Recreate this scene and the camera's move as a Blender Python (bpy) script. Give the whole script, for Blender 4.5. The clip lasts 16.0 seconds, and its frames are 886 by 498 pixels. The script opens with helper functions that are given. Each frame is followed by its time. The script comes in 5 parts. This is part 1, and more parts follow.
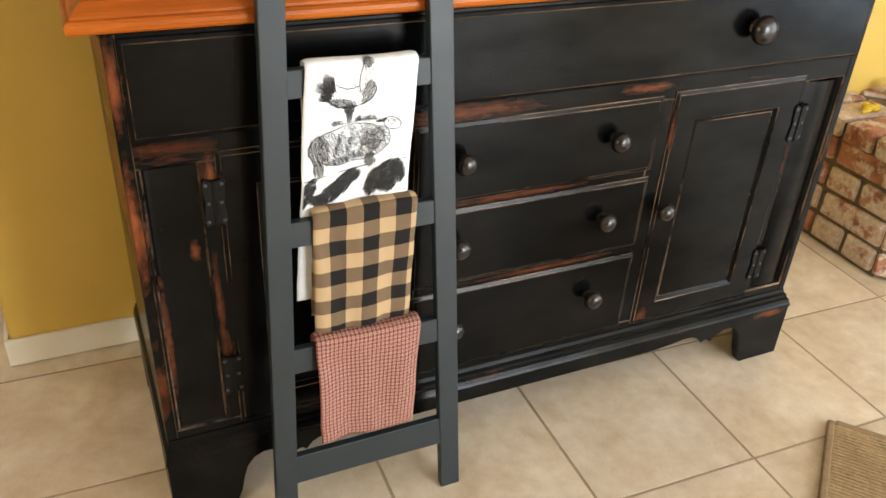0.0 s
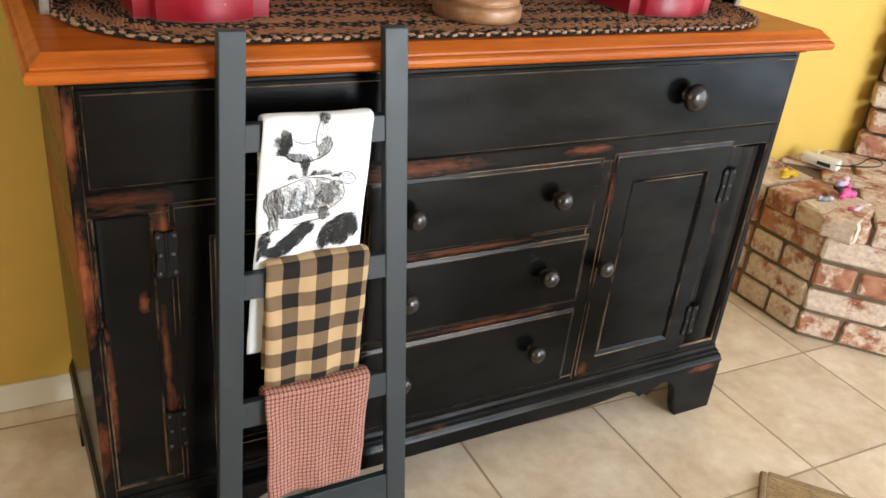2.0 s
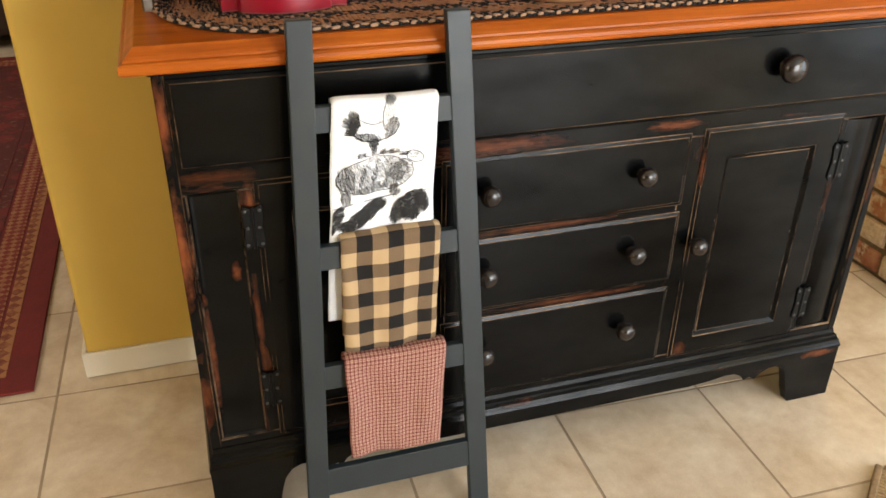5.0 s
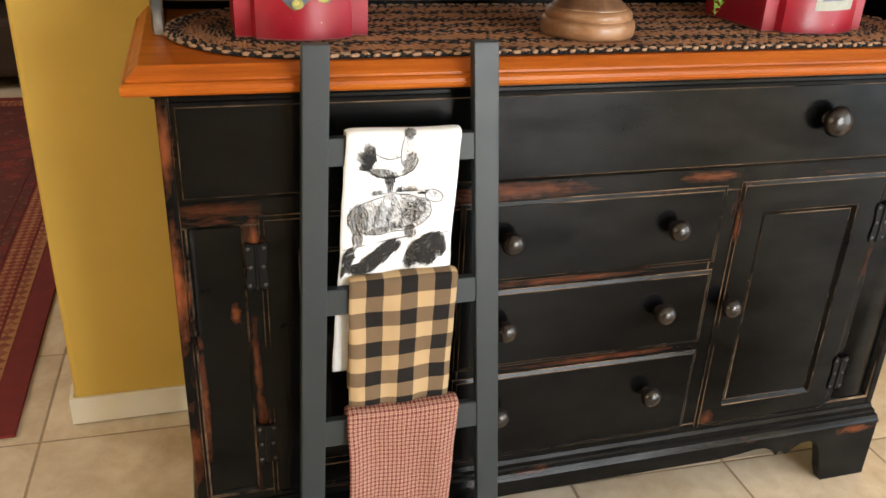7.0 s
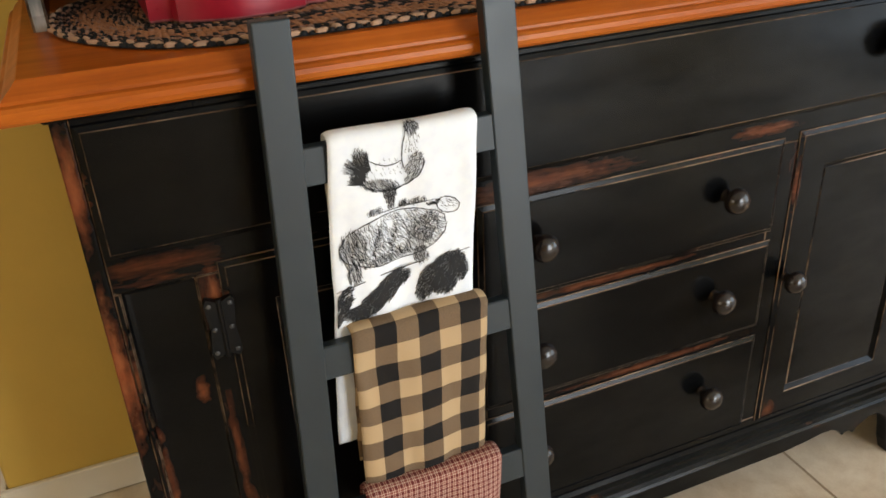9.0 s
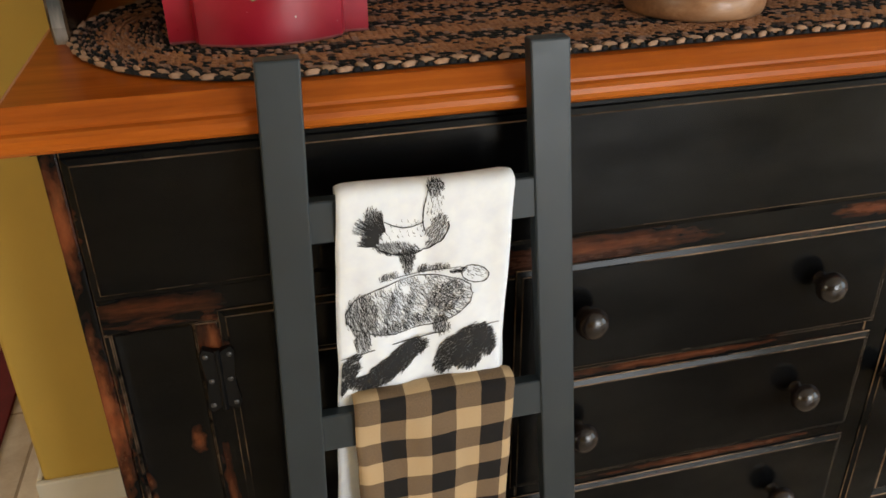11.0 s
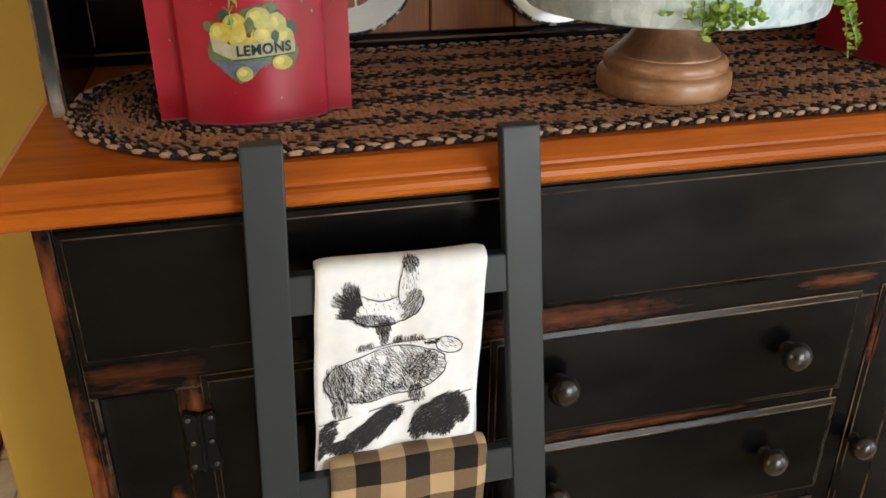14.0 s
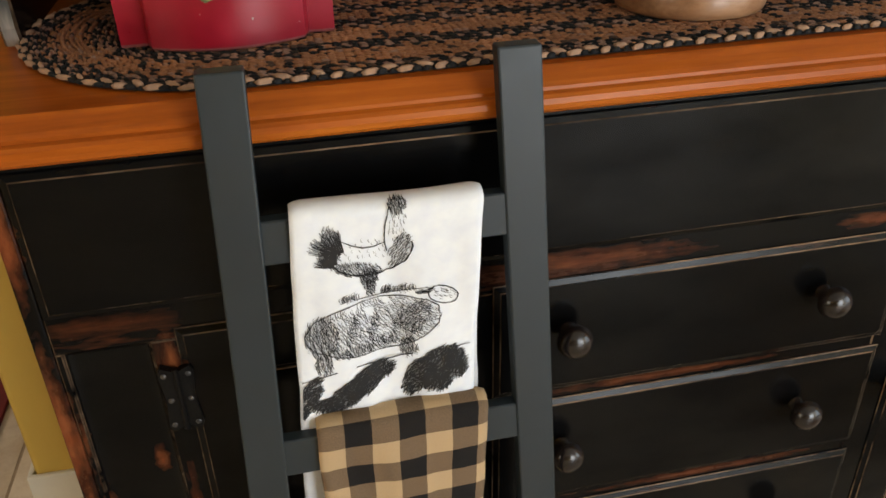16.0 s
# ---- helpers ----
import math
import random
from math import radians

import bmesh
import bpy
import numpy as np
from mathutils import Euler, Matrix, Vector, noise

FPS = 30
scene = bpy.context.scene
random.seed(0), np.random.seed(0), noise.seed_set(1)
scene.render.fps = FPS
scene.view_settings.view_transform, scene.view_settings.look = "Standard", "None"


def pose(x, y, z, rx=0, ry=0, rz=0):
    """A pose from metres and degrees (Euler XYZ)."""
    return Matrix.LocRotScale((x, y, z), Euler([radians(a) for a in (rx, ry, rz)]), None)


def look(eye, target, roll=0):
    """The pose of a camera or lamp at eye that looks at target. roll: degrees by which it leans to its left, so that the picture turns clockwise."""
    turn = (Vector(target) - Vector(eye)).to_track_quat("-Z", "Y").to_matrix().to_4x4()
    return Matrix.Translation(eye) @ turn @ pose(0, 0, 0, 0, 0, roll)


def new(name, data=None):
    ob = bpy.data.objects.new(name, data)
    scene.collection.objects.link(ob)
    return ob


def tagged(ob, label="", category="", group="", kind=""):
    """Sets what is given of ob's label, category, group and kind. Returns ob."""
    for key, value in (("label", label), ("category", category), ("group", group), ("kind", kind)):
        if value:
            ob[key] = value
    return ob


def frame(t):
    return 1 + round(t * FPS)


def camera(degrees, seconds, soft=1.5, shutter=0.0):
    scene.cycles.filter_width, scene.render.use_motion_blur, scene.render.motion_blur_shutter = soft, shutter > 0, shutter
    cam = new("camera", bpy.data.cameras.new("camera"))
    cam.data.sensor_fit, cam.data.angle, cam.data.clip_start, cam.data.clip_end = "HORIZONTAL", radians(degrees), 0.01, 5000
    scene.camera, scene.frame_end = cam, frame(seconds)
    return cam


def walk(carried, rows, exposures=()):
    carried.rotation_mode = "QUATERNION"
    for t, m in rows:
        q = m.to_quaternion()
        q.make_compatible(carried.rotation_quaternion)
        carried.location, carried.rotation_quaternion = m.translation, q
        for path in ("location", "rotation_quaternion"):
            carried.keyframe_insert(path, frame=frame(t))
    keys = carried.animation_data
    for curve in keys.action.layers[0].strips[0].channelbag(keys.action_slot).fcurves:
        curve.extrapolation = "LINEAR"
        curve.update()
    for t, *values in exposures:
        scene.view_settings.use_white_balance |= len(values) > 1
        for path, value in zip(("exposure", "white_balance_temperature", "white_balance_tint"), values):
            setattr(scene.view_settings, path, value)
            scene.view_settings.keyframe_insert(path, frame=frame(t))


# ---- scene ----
cam = camera(55.8, 16.0, 1.6)
PATH = [
    (0, (-0.038, -1.246, 1.37), (0.698, 0.288, 0.318), 3.4),
    (0.5, (-0.043, -1.266, 1.37), (0.707, 0.254, 0.309), 3.6),
    (1, (-0.047, -1.286, 1.363), (0.721, 0.283, 0.391), 4.0),
    (1.5, (-0.057, -1.25, 1.372), (0.776, 0.306, 0.43), 5.9),
    (2, (-0.086, -1.259, 1.369), (0.824, 0.271, 0.458), 6.2),
    (2.5, (-0.112, -1.28, 1.386), (0.813, 0.247, 0.486), 4.3),
    (3, (-0.115, -1.295, 1.393), (0.818, 0.217, 0.474), 5.6),
    (3.5, (-0.083, -1.334, 1.387), (0.751, 0.231, 0.462), 4.3),
    (3.7, (-0.053, -1.341, 1.401), (0.715, 0.231, 0.431), 3.9),
    (6, (0.083, -1.38, 1.38), (0.572, 0.328, 0.462), -0.0),
    (6.5, (0.091, -1.348, 1.359), (0.579, 0.403, 0.524), 0.1),
    (7, (0.07, -1.284, 1.322), (0.6, 0.449, 0.475), 2.5),
    (7.5, (0.07, -1.165, 1.309), (0.735, 0.502, 0.429), 2.9),
    (8, (0.044, -1.077, 1.286), (0.729, 0.59, 0.419), -0.5),
    (8.5, (0.029, -0.991, 1.266), (0.778, 0.635, 0.376), -0.8),
    (9, (0.064, -0.929, 1.253), (0.73, 0.712, 0.324), -2.8),
    (9.2, (0.095, -0.894, 1.261), (0.668, 0.771, 0.311), -3.5),
    (11.3, (0.207, -0.816, 1.284), (0.62, 0.895, 0.333), -1.0),
    (11.5, (0.193, -0.829, 1.292), (0.636, 0.892, 0.375), -0.7),
    (12, (0.158, -0.863, 1.308), (0.717, 0.842, 0.424), 0.7),
    (12.5, (0.149, -0.894, 1.313), (0.726, 0.815, 0.449), -0.1),
    (13, (0.17, -0.886, 1.319), (0.726, 0.825, 0.444), -0.2),
    (13.5, (0.193, -0.865, 1.331), (0.656, 0.864, 0.438), 0.8),
    (14, (0.224, -0.838, 1.33), (0.658, 0.907, 0.456), -0.0),
    (14.5, (0.243, -0.809, 1.323), (0.647, 0.964, 0.491), -0.9),
    (15, (0.248, -0.786, 1.317), (0.66, 0.975, 0.463), -0.9),
    (15.5, (0.272, -0.773, 1.306), (0.662, 0.947, 0.364), -1.0),
    (16, (0.284, -0.759, 1.292), (0.625, 0.931, 0.278), -1.7),
]
walk(cam, [(t, look(eye, target, roll)) for t, eye, target, roll in PATH],
     [(0, 0.36, 6250, 10), (2.5, 0.40, 6000, 10), (3.7, 0.38, 6100, 10), (6.0, 0.36, 6600, 11), (6.5, 0.36, 6600, 11), (8.0, 0.32, 6200, 10), (8.5, 0.08, 6150, 10), (9.0, -0.10, 6250, 10), (12.5, -0.33, 6400, 10), (13.0, -0.20, 6400, 10), (14.5, -0.15, 6400, 10), (16.0, -0.33, 6350, 10)])

# ---- light ----
world = bpy.data.worlds.new("daylight")
scene.world = world
world.use_nodes = True
wn = world.node_tree.nodes
sky = wn.new("ShaderNodeTexSky")
sky.sky_type, sky.sun_disc = "NISHITA", False
sky.sun_elevation, sky.sun_rotation = radians(48), radians(150)
wn["Background"].inputs["Strength"].default_value = 0.12
world.node_tree.links.new(sky.outputs[0], wn["Background"].inputs["Color"])


def area_light(name, where, toward, width, height, power, colour):
    lamp = bpy.data.lights.new(name, "AREA")
    lamp.shape, lamp.size, lamp.size_y, lamp.energy, lamp.color = "RECTANGLE", width, height, power, colour
    ob = new(name, lamp)
    ob.matrix_world = look(where, toward)
    return ob


area_light("glass_door_daylight", (3.70, -2.05, 1.10), (1.2, -1.2, 0.8), 1.8, 1.95, 46, (0.79, 0.91, 1.0))
area_light("south_glass_door_daylight", (2.55, -4.54, 1.06), (2.55, 0.0, 1.06), 1.9, 1.98, 165, (0.93, 0.97, 0.99))
# warm fill added from the unseen west side to lift the left wall
area_light("west_fill_light", (-2.45, -1.9, 1.5), (0, -1.0, 1.0), 1.3, 1.1, 23, (1.0, 0.89, 0.70))
# fill added to brighten the rug and next room, its source unseen
area_light("next_room_fill_light", (-2.45, 2.6, 1.5), (-0.8, 2.4, 0.3), 1.2, 1.1, 28, (1.0, 0.88, 0.74))

# ---- materials ----


class Nodes:
    """Short way to wire a node material."""

    def __init__(self, name):
        self.m = bpy.data.materials.new(name)
        self.m.use_nodes = True
        self.t = self.m.node_tree
        self.b = self.t.nodes["Principled BSDF"]

    def n(self, kind, **sets):
        node = self.t.nodes.new("ShaderNode" + kind)
        for key, value in sets.items():
            if key in node.inputs:
                self.put(node.inputs[key], value)
        return node

    def put(self, socket, value):
        if isinstance(value, bpy.types.NodeSocket):
            self.t.links.new(value, socket)
        else:
            socket.default_value = value

    def coords(self, kind="Object", scale=(1, 1, 1), spin=(0, 0, 0)):
        c = self.n("TexCoord")
        mp = self.n("Mapping", Vector=c.outputs[kind], Scale=scale, Rotation=spin)
        return mp.outputs[0]

    def noise(self, vec, scale, detail=4.0, rough=0.55, distort=0.0):
        return self.n("TexNoise", Vector=vec, Scale=scale, Detail=detail, Roughness=rough, Distortion=distort).outputs["Fac"]

    def ramp(self, fac, stops):
        r = self.n("ValToRGB", Fac=fac)
        el = r.color_ramp.elements
        while len(el) < len(stops):
            el.new(0.5)
        for e, (p, c) in zip(el, stops):
            e.position = p
            e.color = (*c, 1) if len(c) == 3 else c
        return r.outputs[0]

    def mask(self, fac, lo, hi):
        r = self.n("MapRange", Value=fac)
        r.inputs["From Min"].default_value, r.inputs["From Max"].default_value = lo, hi
        return r.outputs[0]

    def math(self, op, a, b=0.0):
        k = self.n("Math")
        k.operation = op
        self.put(k.inputs[0], a)
        self.put(k.inputs[1], b)
        return k.outputs[0]

    def mix(self, fac, a, b, mode="MIX"):
        k = self.n("Mix")
        k.data_type, k.blend_type = "RGBA", mode
        self.put(k.inputs[0], fac)
        for s, v in ((k.inputs[6], a), (k.inputs[7], b)):
            self.put(s, (*v, 1) if isinstance(v, tuple) and len(v) == 3 else v)
        return k.outputs[2]

    def bump(self, height, strength, distance, under=None):
        k = self.n("Bump", Height=height, Strength=strength, Distance=distance)
        if under is not None:
            self.put(k.inputs["Normal"], under)
        return k.outputs[0]

    def set(self, colour=None, rough=None, metal=None, normal=None, coat=None, spec=None):
        for key, v in (("Base Color", colour), ("Roughness", rough), ("Metallic", metal), ("Normal", normal), ("Coat Weight", coat), ("Specular IOR Level", spec)):
            if v is not None:
                self.put(self.b.inputs[key], (*v, 1) if isinstance(v, tuple) and len(v) == 3 else v)
        return self.m


def plain(name, col, rough, vary=0.25, scale=30, bump=0.15, metal=0.0, coat=None, spec=None):
    """A surface of one colour with two scales of variation."""
    k = Nodes(name)
    v = k.coords()
    a, b = k.noise(v, scale), k.noise(v, scale * 0.13, 3)
    f = k.math("MULTIPLY", k.math("ADD", a, b), 0.5)
    lo, hi = tuple(c * (1 - vary) for c in col), tuple(min(1, c * (1 + vary)) for c in col)
    c = k.ramp(f, [(0.3, lo), (0.7, hi)])
    r = k.mask(a, 0.0, 1.0)
    rr = k.n("MapRange", Value=r)
    rr.inputs["To Min"].default_value, rr.inputs["To Max"].default_value = max(0.03, rough - 0.08), min(1, rough + 0.1)
    return k.set(c, rr.outputs[0], metal, k.bump(k.noise(v, scale * 6, 3), bump, 0.002), coat, spec)


SHEEN = 0.148  # gloss of the black paint
# places where the paint is rubbed through: x, z, half width, half height, how far
SPOTS = ((0.100, 0.596, 0.008, 0.017, 0.8), (0.137, 0.742, 0.009, 0.034, 0.55), (0.009, 0.900, 0.014, 0.060, 0.75), (0.010, 0.655, 0.016, 0.095, 0.8), (0.085, 0.795, 0.060, 0.011, 0.25), (0.135, 0.345, 0.012, 0.055, 0.5),
         (0.130, 0.500, 0.006, 0.090, 0.45), (0.036, 0.420, 0.006, 0.120, 0.5), (0.600, 0.793, 0.130, 0.014, 0.45), (0.990, 0.796, 0.055, 0.010, 0.55), (0.72, 0.606, 0.14, 0.006, 0.4), (0.80, 0.418, 0.16, 0.006, 0.4),
         (1.066, 0.690, 0.006, 0.040, 0.5), (1.085, 0.225, 0.016, 0.018, 0.25), (1.49, 0.142, 0.05, 0.010, 0.5))


def worn_black(name, amount, stretch, edge=False):
    """Black milk paint rubbed through to orange-brown wood; stretch: how the rubbed spots run."""
    k = Nodes(name)
    v = k.coords()
    big = k.noise(k.coords(scale=stretch), 5 if edge else 9, 3, 0.5)
    grain = k.noise(k.coords(scale=(3, 12, 12) if edge else tuple(6 * s for s in stretch)), 8, 4)
    streak = k.noise(k.coords(scale=tuple(4 * s for s in stretch)), 14, 3)
    if edge:
        rub = k.math("MULTIPLY", k.mask(k.math("ADD", k.math("MULTIPLY", big, 0.8), k.math("MULTIPLY", streak, 0.2)), 0.54 - amount, 0.74 - amount), 0.85)
        wood = k.ramp(grain, [(0.25, (0.16, 0.085, 0.048)), (0.5, (0.32, 0.20, 0.12)), (0.8, (0.46, 0.33, 0.23))])
    else:
        f = k.math("ADD", k.math("MULTIPLY", big, 0.72), k.math("MULTIPLY", streak, 0.28))
        rub = k.math("MULTIPLY", k.mask(f, 0.66 - amount, 0.92 - amount), 0.7)
        xyz = k.n("SeparateXYZ", Vector=v)
        ragged = k.math("ADD", k.math("MULTIPLY", k.math("SUBTRACT", k.noise(v, 45, 4, 0.6), 0.5), 1.1), k.math("MULTIPLY", k.math("SUBTRACT", streak, 0.5), 1.7))
        for cx, cz, rx, rz, far in SPOTS:
            dx = k.math("DIVIDE", k.math("SUBTRACT", xyz.outputs[0], cx - 0.772), rx)
            dz = k.math("DIVIDE", k.math("SUBTRACT", xyz.outputs[2], cz), rz)
            d = k.math("ADD", k.math("SQRT", k.math("ADD", k.math("MULTIPLY", dx, dx), k.math("MULTIPLY", dz, dz))), ragged)
            rub = k.math("MAXIMUM", rub, k.math("MULTIPLY", k.mask(d, 1.25, 0.1), far))
        wood = k.ramp(grain, [(0.25, (0.08, 0.019, 0.007)), (0.5, (0.215, 0.056, 0.018)), (0.8, (0.36, 0.125, 0.044))])
    smear = k.noise(k.coords(scale=(0.6, 1.0, 3.0)), 4, 4, 0.5)
    fine = k.noise(v, 160, 3)
    paint = k.ramp(smear, [(0.3, (0.0016, 0.0016, 0.0017)), (0.75, (0.0034, 0.0034, 0.0036))])
    c = k.mix(rub, paint, wood)
    dust = k.mask(k.noise(v, 420, 2), 0.75, 0.80)
    c = k.mix(k.math("MULTIPLY", dust, 0.12), c, (0.25, 0.22, 0.2))
    gloss = k.math("MULTIPLY", k.math("ADD", k.mask(k.noise(k.coords(scale=(1.2, 1.0, 3.0)), 6, 5, 0.6), 0.22, 0.78), 0.52), SHEEN * 0.95)
    rough = k.math("ADD", k.math("ADD", k.math("MULTIPLY", smear, 0.14), 0.13), k.math("ADD", k.math("MULTIPLY", fine, 0.04), k.math("MULTIPLY", rub, 0.2)))
    return k.set(c, rough, 0.0, k.bump(k.noise(v, 60, 3), 0.02, 0.002), None, gloss)


BLACK = worn_black("black_rubbed_paint", -0.1, (1.0, 1.0, 1.0))
BLACK_RAIL = worn_black("black_paint_rubbed_along_rail", 0.07, (0.45, 1.5, 3.2))
BLACK_STILE = worn_black("black_paint_rubbed_up_stile", 0.06, (2.0, 1.0, 0.5))
BLACK_EDGE = worn_black("rubbed_through_edge", 0.14, (0.8, 0.8, 0.8), True)
BLACK_LOW = worn_black("black_paint_rubbed_a_little", 0.03, (0.6, 1.5, 2.4))
BLACK_CORNER = worn_black("black_paint_rubbed_off_corner", 0.14, (1.6, 1.6, 0.5))


def pine(name, dark, mid, light, rough, coat, along=0):
    k = Nodes(name)
    s = [14.0, 14.0, 14.0]
    s[along] = 0.9
    v = k.coords(scale=tuple(s))
    wave = k.noise(v, 2.2, 6, 0.6, 0.6)
    fib = k.noise(v, 14, 3)
    blot = k.noise(k.coords(), 3.5, 3)
    f = k.math("ADD", k.math("MULTIPLY", wave, 0.6), k.math("ADD", k.math("MULTIPLY", fib, 0.22), k.math("MULTIPLY", blot, 0.25)))
    c = k.ramp(f, [(0.34, dark), (0.54, mid), (0.74, light)])
    r = k.mask(blot, -1.2, 3.2)
    return k.set(c, k.math("ADD", k.math("MULTIPLY", r, 0.3), rough), 0.0, k.bump(fib, 0.06, 0.001), coat)


PINE = pine("orange_varnished_pine", (0.205, 0.038, 0.0030), (0.36, 0.084, 0.0068), (0.50, 0.148, 0.014), 0.22, 0.0)
PINE.node_tree.nodes["Principled BSDF"].inputs["Specular IOR Level"].default_value = 0.20
PINE_DARK = pine("aged_pine_boards", (0.14, 0.045, 0.012), (0.26, 0.09, 0.025), (0.36, 0.15, 0.045), 0.4, 0.1, 2)
TURNED = pine("stained_turned_wood", (0.15, 0.068, 0.030), (0.30, 0.145, 0.068), (0.48, 0.275, 0.15), 0.25, 0.15, 0)
# darker copy of TURNED with the tray's shade put into its colour
TURNED_SHADED = pine("shaded_stained_turned_wood", (0.085, 0.038, 0.019), (0.18, 0.086, 0.042), (0.29, 0.155, 0.08), 0.2, 0.2, 2)
WALL = plain("mustard_wall_paint", (0.60, 0.405, 0.085), 0.45, 0.06, 9, 0.25, 0.0, None, 0.38)
WHITE = plain("white_trim_paint", (0.74, 0.70, 0.60), 0.4, 0.06, 12, 0.1)
CEIL = plain("ceiling_white", (0.75, 0.73, 0.68), 0.8, 0.05, 20, 0.3)
GROUT = plain("beige_grout", (0.36, 0.27, 0.18), 0.9, 0.2, 60, 0.5)
CHARCOAL = plain("charcoal_satin_paint", (0.0168, 0.0240, 0.0285), 0.42, 0.12, 25, 0.03, 0.0, None, 0.45)
IRON = plain("black_iron", (0.0042, 0.0040, 0.0040), 0.45, 0.3, 60, 0.3, 0.0, None, 0.15)
STEEL = plain("worn_steel_screw", (0.05, 0.048, 0.046), 0.4, 0.4, 300, 0.1, 0.3)
KNOB = plain("worn_black_knob", (0.013, 0.009, 0.008), 0.2, 0.6, 60, 0.1, 0.0, None, 0.5)


def tile_material():
    k = Nodes("beige_ceramic_tile")
    info = k.n("ObjectInfo")
    c0 = k.n("TexCoord")
    off = k.n("VectorMath")
    k.put(off.inputs[0], c0.outputs["Object"])
    sc = k.n("Combine" + "XYZ", X=k.math("MULTIPLY", info.outputs["Random"], 9.0), Y=k.math("MULTIPLY", info.outputs["Random"], 5.0))
    k.put(off.inputs[1], sc.outputs[0])
    v = off.outputs[0]
    cloud, spot, speck = k.noise(v, 5, 5, 0.6, 0.5), k.noise(v, 26, 4), k.noise(v, 190, 2)
    f = k.math("ADD", k.math("MULTIPLY", cloud, 0.6), k.math("ADD", k.math("MULTIPLY", spot, 0.28), k.math("MULTIPLY", speck, 0.12)))
    c = k.ramp(f, [(0.36, (0.52, 0.40, 0.27)), (0.5, (0.63, 0.52, 0.385)), (0.64, (0.74, 0.645, 0.51))])
    t = k.math("MULTIPLY", k.math("SUBTRACT", info.outputs["Random"], 0.5), 0.1)
    hsv = k.n("HueSaturation", Color=c, Value=k.math("ADD", t, 1.0))
    r = k.mask(k.noise(v, 12, 3), -1.0, 3.0)
    return k.set(hsv.outputs[0], r, 0.0, k.bump(k.noise(v, 40, 3), 0.08, 0.003))


TILE = tile_material()


def brick_material():
    k = Nodes("tumbled_whitewashed_brick")
    info = k.n("ObjectInfo")
    rnd = info.outputs["Random"]
    c0 = k.n("TexCoord")
    off = k.n("VectorMath")
    k.put(off.inputs[0], c0.outputs["Object"])
    sc = k.n("CombineXYZ", X=k.math("MULTIPLY", rnd, 17.0), Y=k.math("MULTIPLY", rnd, 7.0), Z=k.math("MULTIPLY", rnd, 3.0))
    k.put(off.inputs[1], sc.outputs[0])
    v = off.outputs[0]
    clay = k.ramp(k.noise(v, 22, 5), [(0.3, (0.20, 0.065, 0.035)), (0.5, (0.36, 0.15, 0.085)), (0.72, (0.46, 0.25, 0.15))])
    wash = k.ramp(k.noise(v, 60, 4), [(0.3, (0.46, 0.34, 0.255)), (0.7, (0.67, 0.555, 0.45))])
    f = k.math("ADD", k.noise(v, 13, 6, 0.68), k.math("MULTIPLY", k.math("SUBTRACT", rnd, 0.5), 0.16))
    m = k.mask(f, 0.42, 0.50)
    c = k.mix(m, clay, wash)
    soot = k.mask(k.noise(v, 35, 5, 0.7), 0.64, 0.70)
    c = k.mix(k.math("MULTIPLY", soot, 0.7), c, (0.09, 0.065, 0.05))
    h = k.math("ADD", k.noise(v, 38, 5), k.math("MULTIPLY", m, 0.25))
    return k.set(c, 0.85, 0.0, k.bump(h, 0.6, 0.006))


BRICK = brick_material()
MORTAR = plain("grey_brown_mortar", (0.15, 0.105, 0.066), 0.95, 0.25, 70, 0.9)


def cloth(name, build, weave=900.0, rough=0.9):
    """Cotton; build gives the colour from the cloth's own metres."""
    k = Nodes(name)
    c = k.n("TexCoord")
    xyz = k.n("SeparateXYZ", Vector=c.outputs["UV"])
    u, v = xyz.outputs[0], xyz.outputs[1]
    col = build(k, u, v, c.outputs["UV"])
    wv = k.math("MULTIPLY", k.math("SINE", k.math("MULTIPLY", u, weave * 6.28)), k.math("SINE", k.math("MULTIPLY", v, weave * 6.28)))
    slub = k.noise(c.outputs["UV"], 220, 3)
    m = k.set(col, rough, 0.0, k.bump(k.math("ADD", wv, k.math("MULTIPLY", slub, 1.5)), 0.18, 0.0006))
    k.b.inputs["Specular IOR Level"].default_value = 0.2
    return m


def stripe(k, x, period, share, offset=0.0):
    """1 in the stripe, 0 between."""
    f = k.math("FRACT", k.math("ADD", k.math("DIVIDE", x, period), offset))
    return k.math("LESS_THAN", f, share)


def white_cloth(k, u, v, uv):
    return k.ramp(k.noise(uv, 60, 3), [(0.3, (0.775, 0.803, 0.866)), (0.7, (0.845, 0.874, 0.900))])


def buffalo(k, u, v, uv):
    a, b = stripe(k, u, 0.0585, 0.5, 0.515), stripe(k, v, 0.0585, 0.5, 0.86)
    thread = k.noise(uv, 700, 2)
    tan = k.mix(thread, (0.39, 0.265, 0.140), (0.53, 0.385, 0.225))
    half = k.mix(thread, (0.09, 0.060, 0.038), (0.24, 0.162, 0.095))
    ink = k.mix(thread, (0.008, 0.0068, 0.0065), (0.020, 0.0175, 0.0165))
    return k.mix(k.math("MULTIPLY", a, b), k.mix(k.math("MAXIMUM", a, b), tan, half), ink)


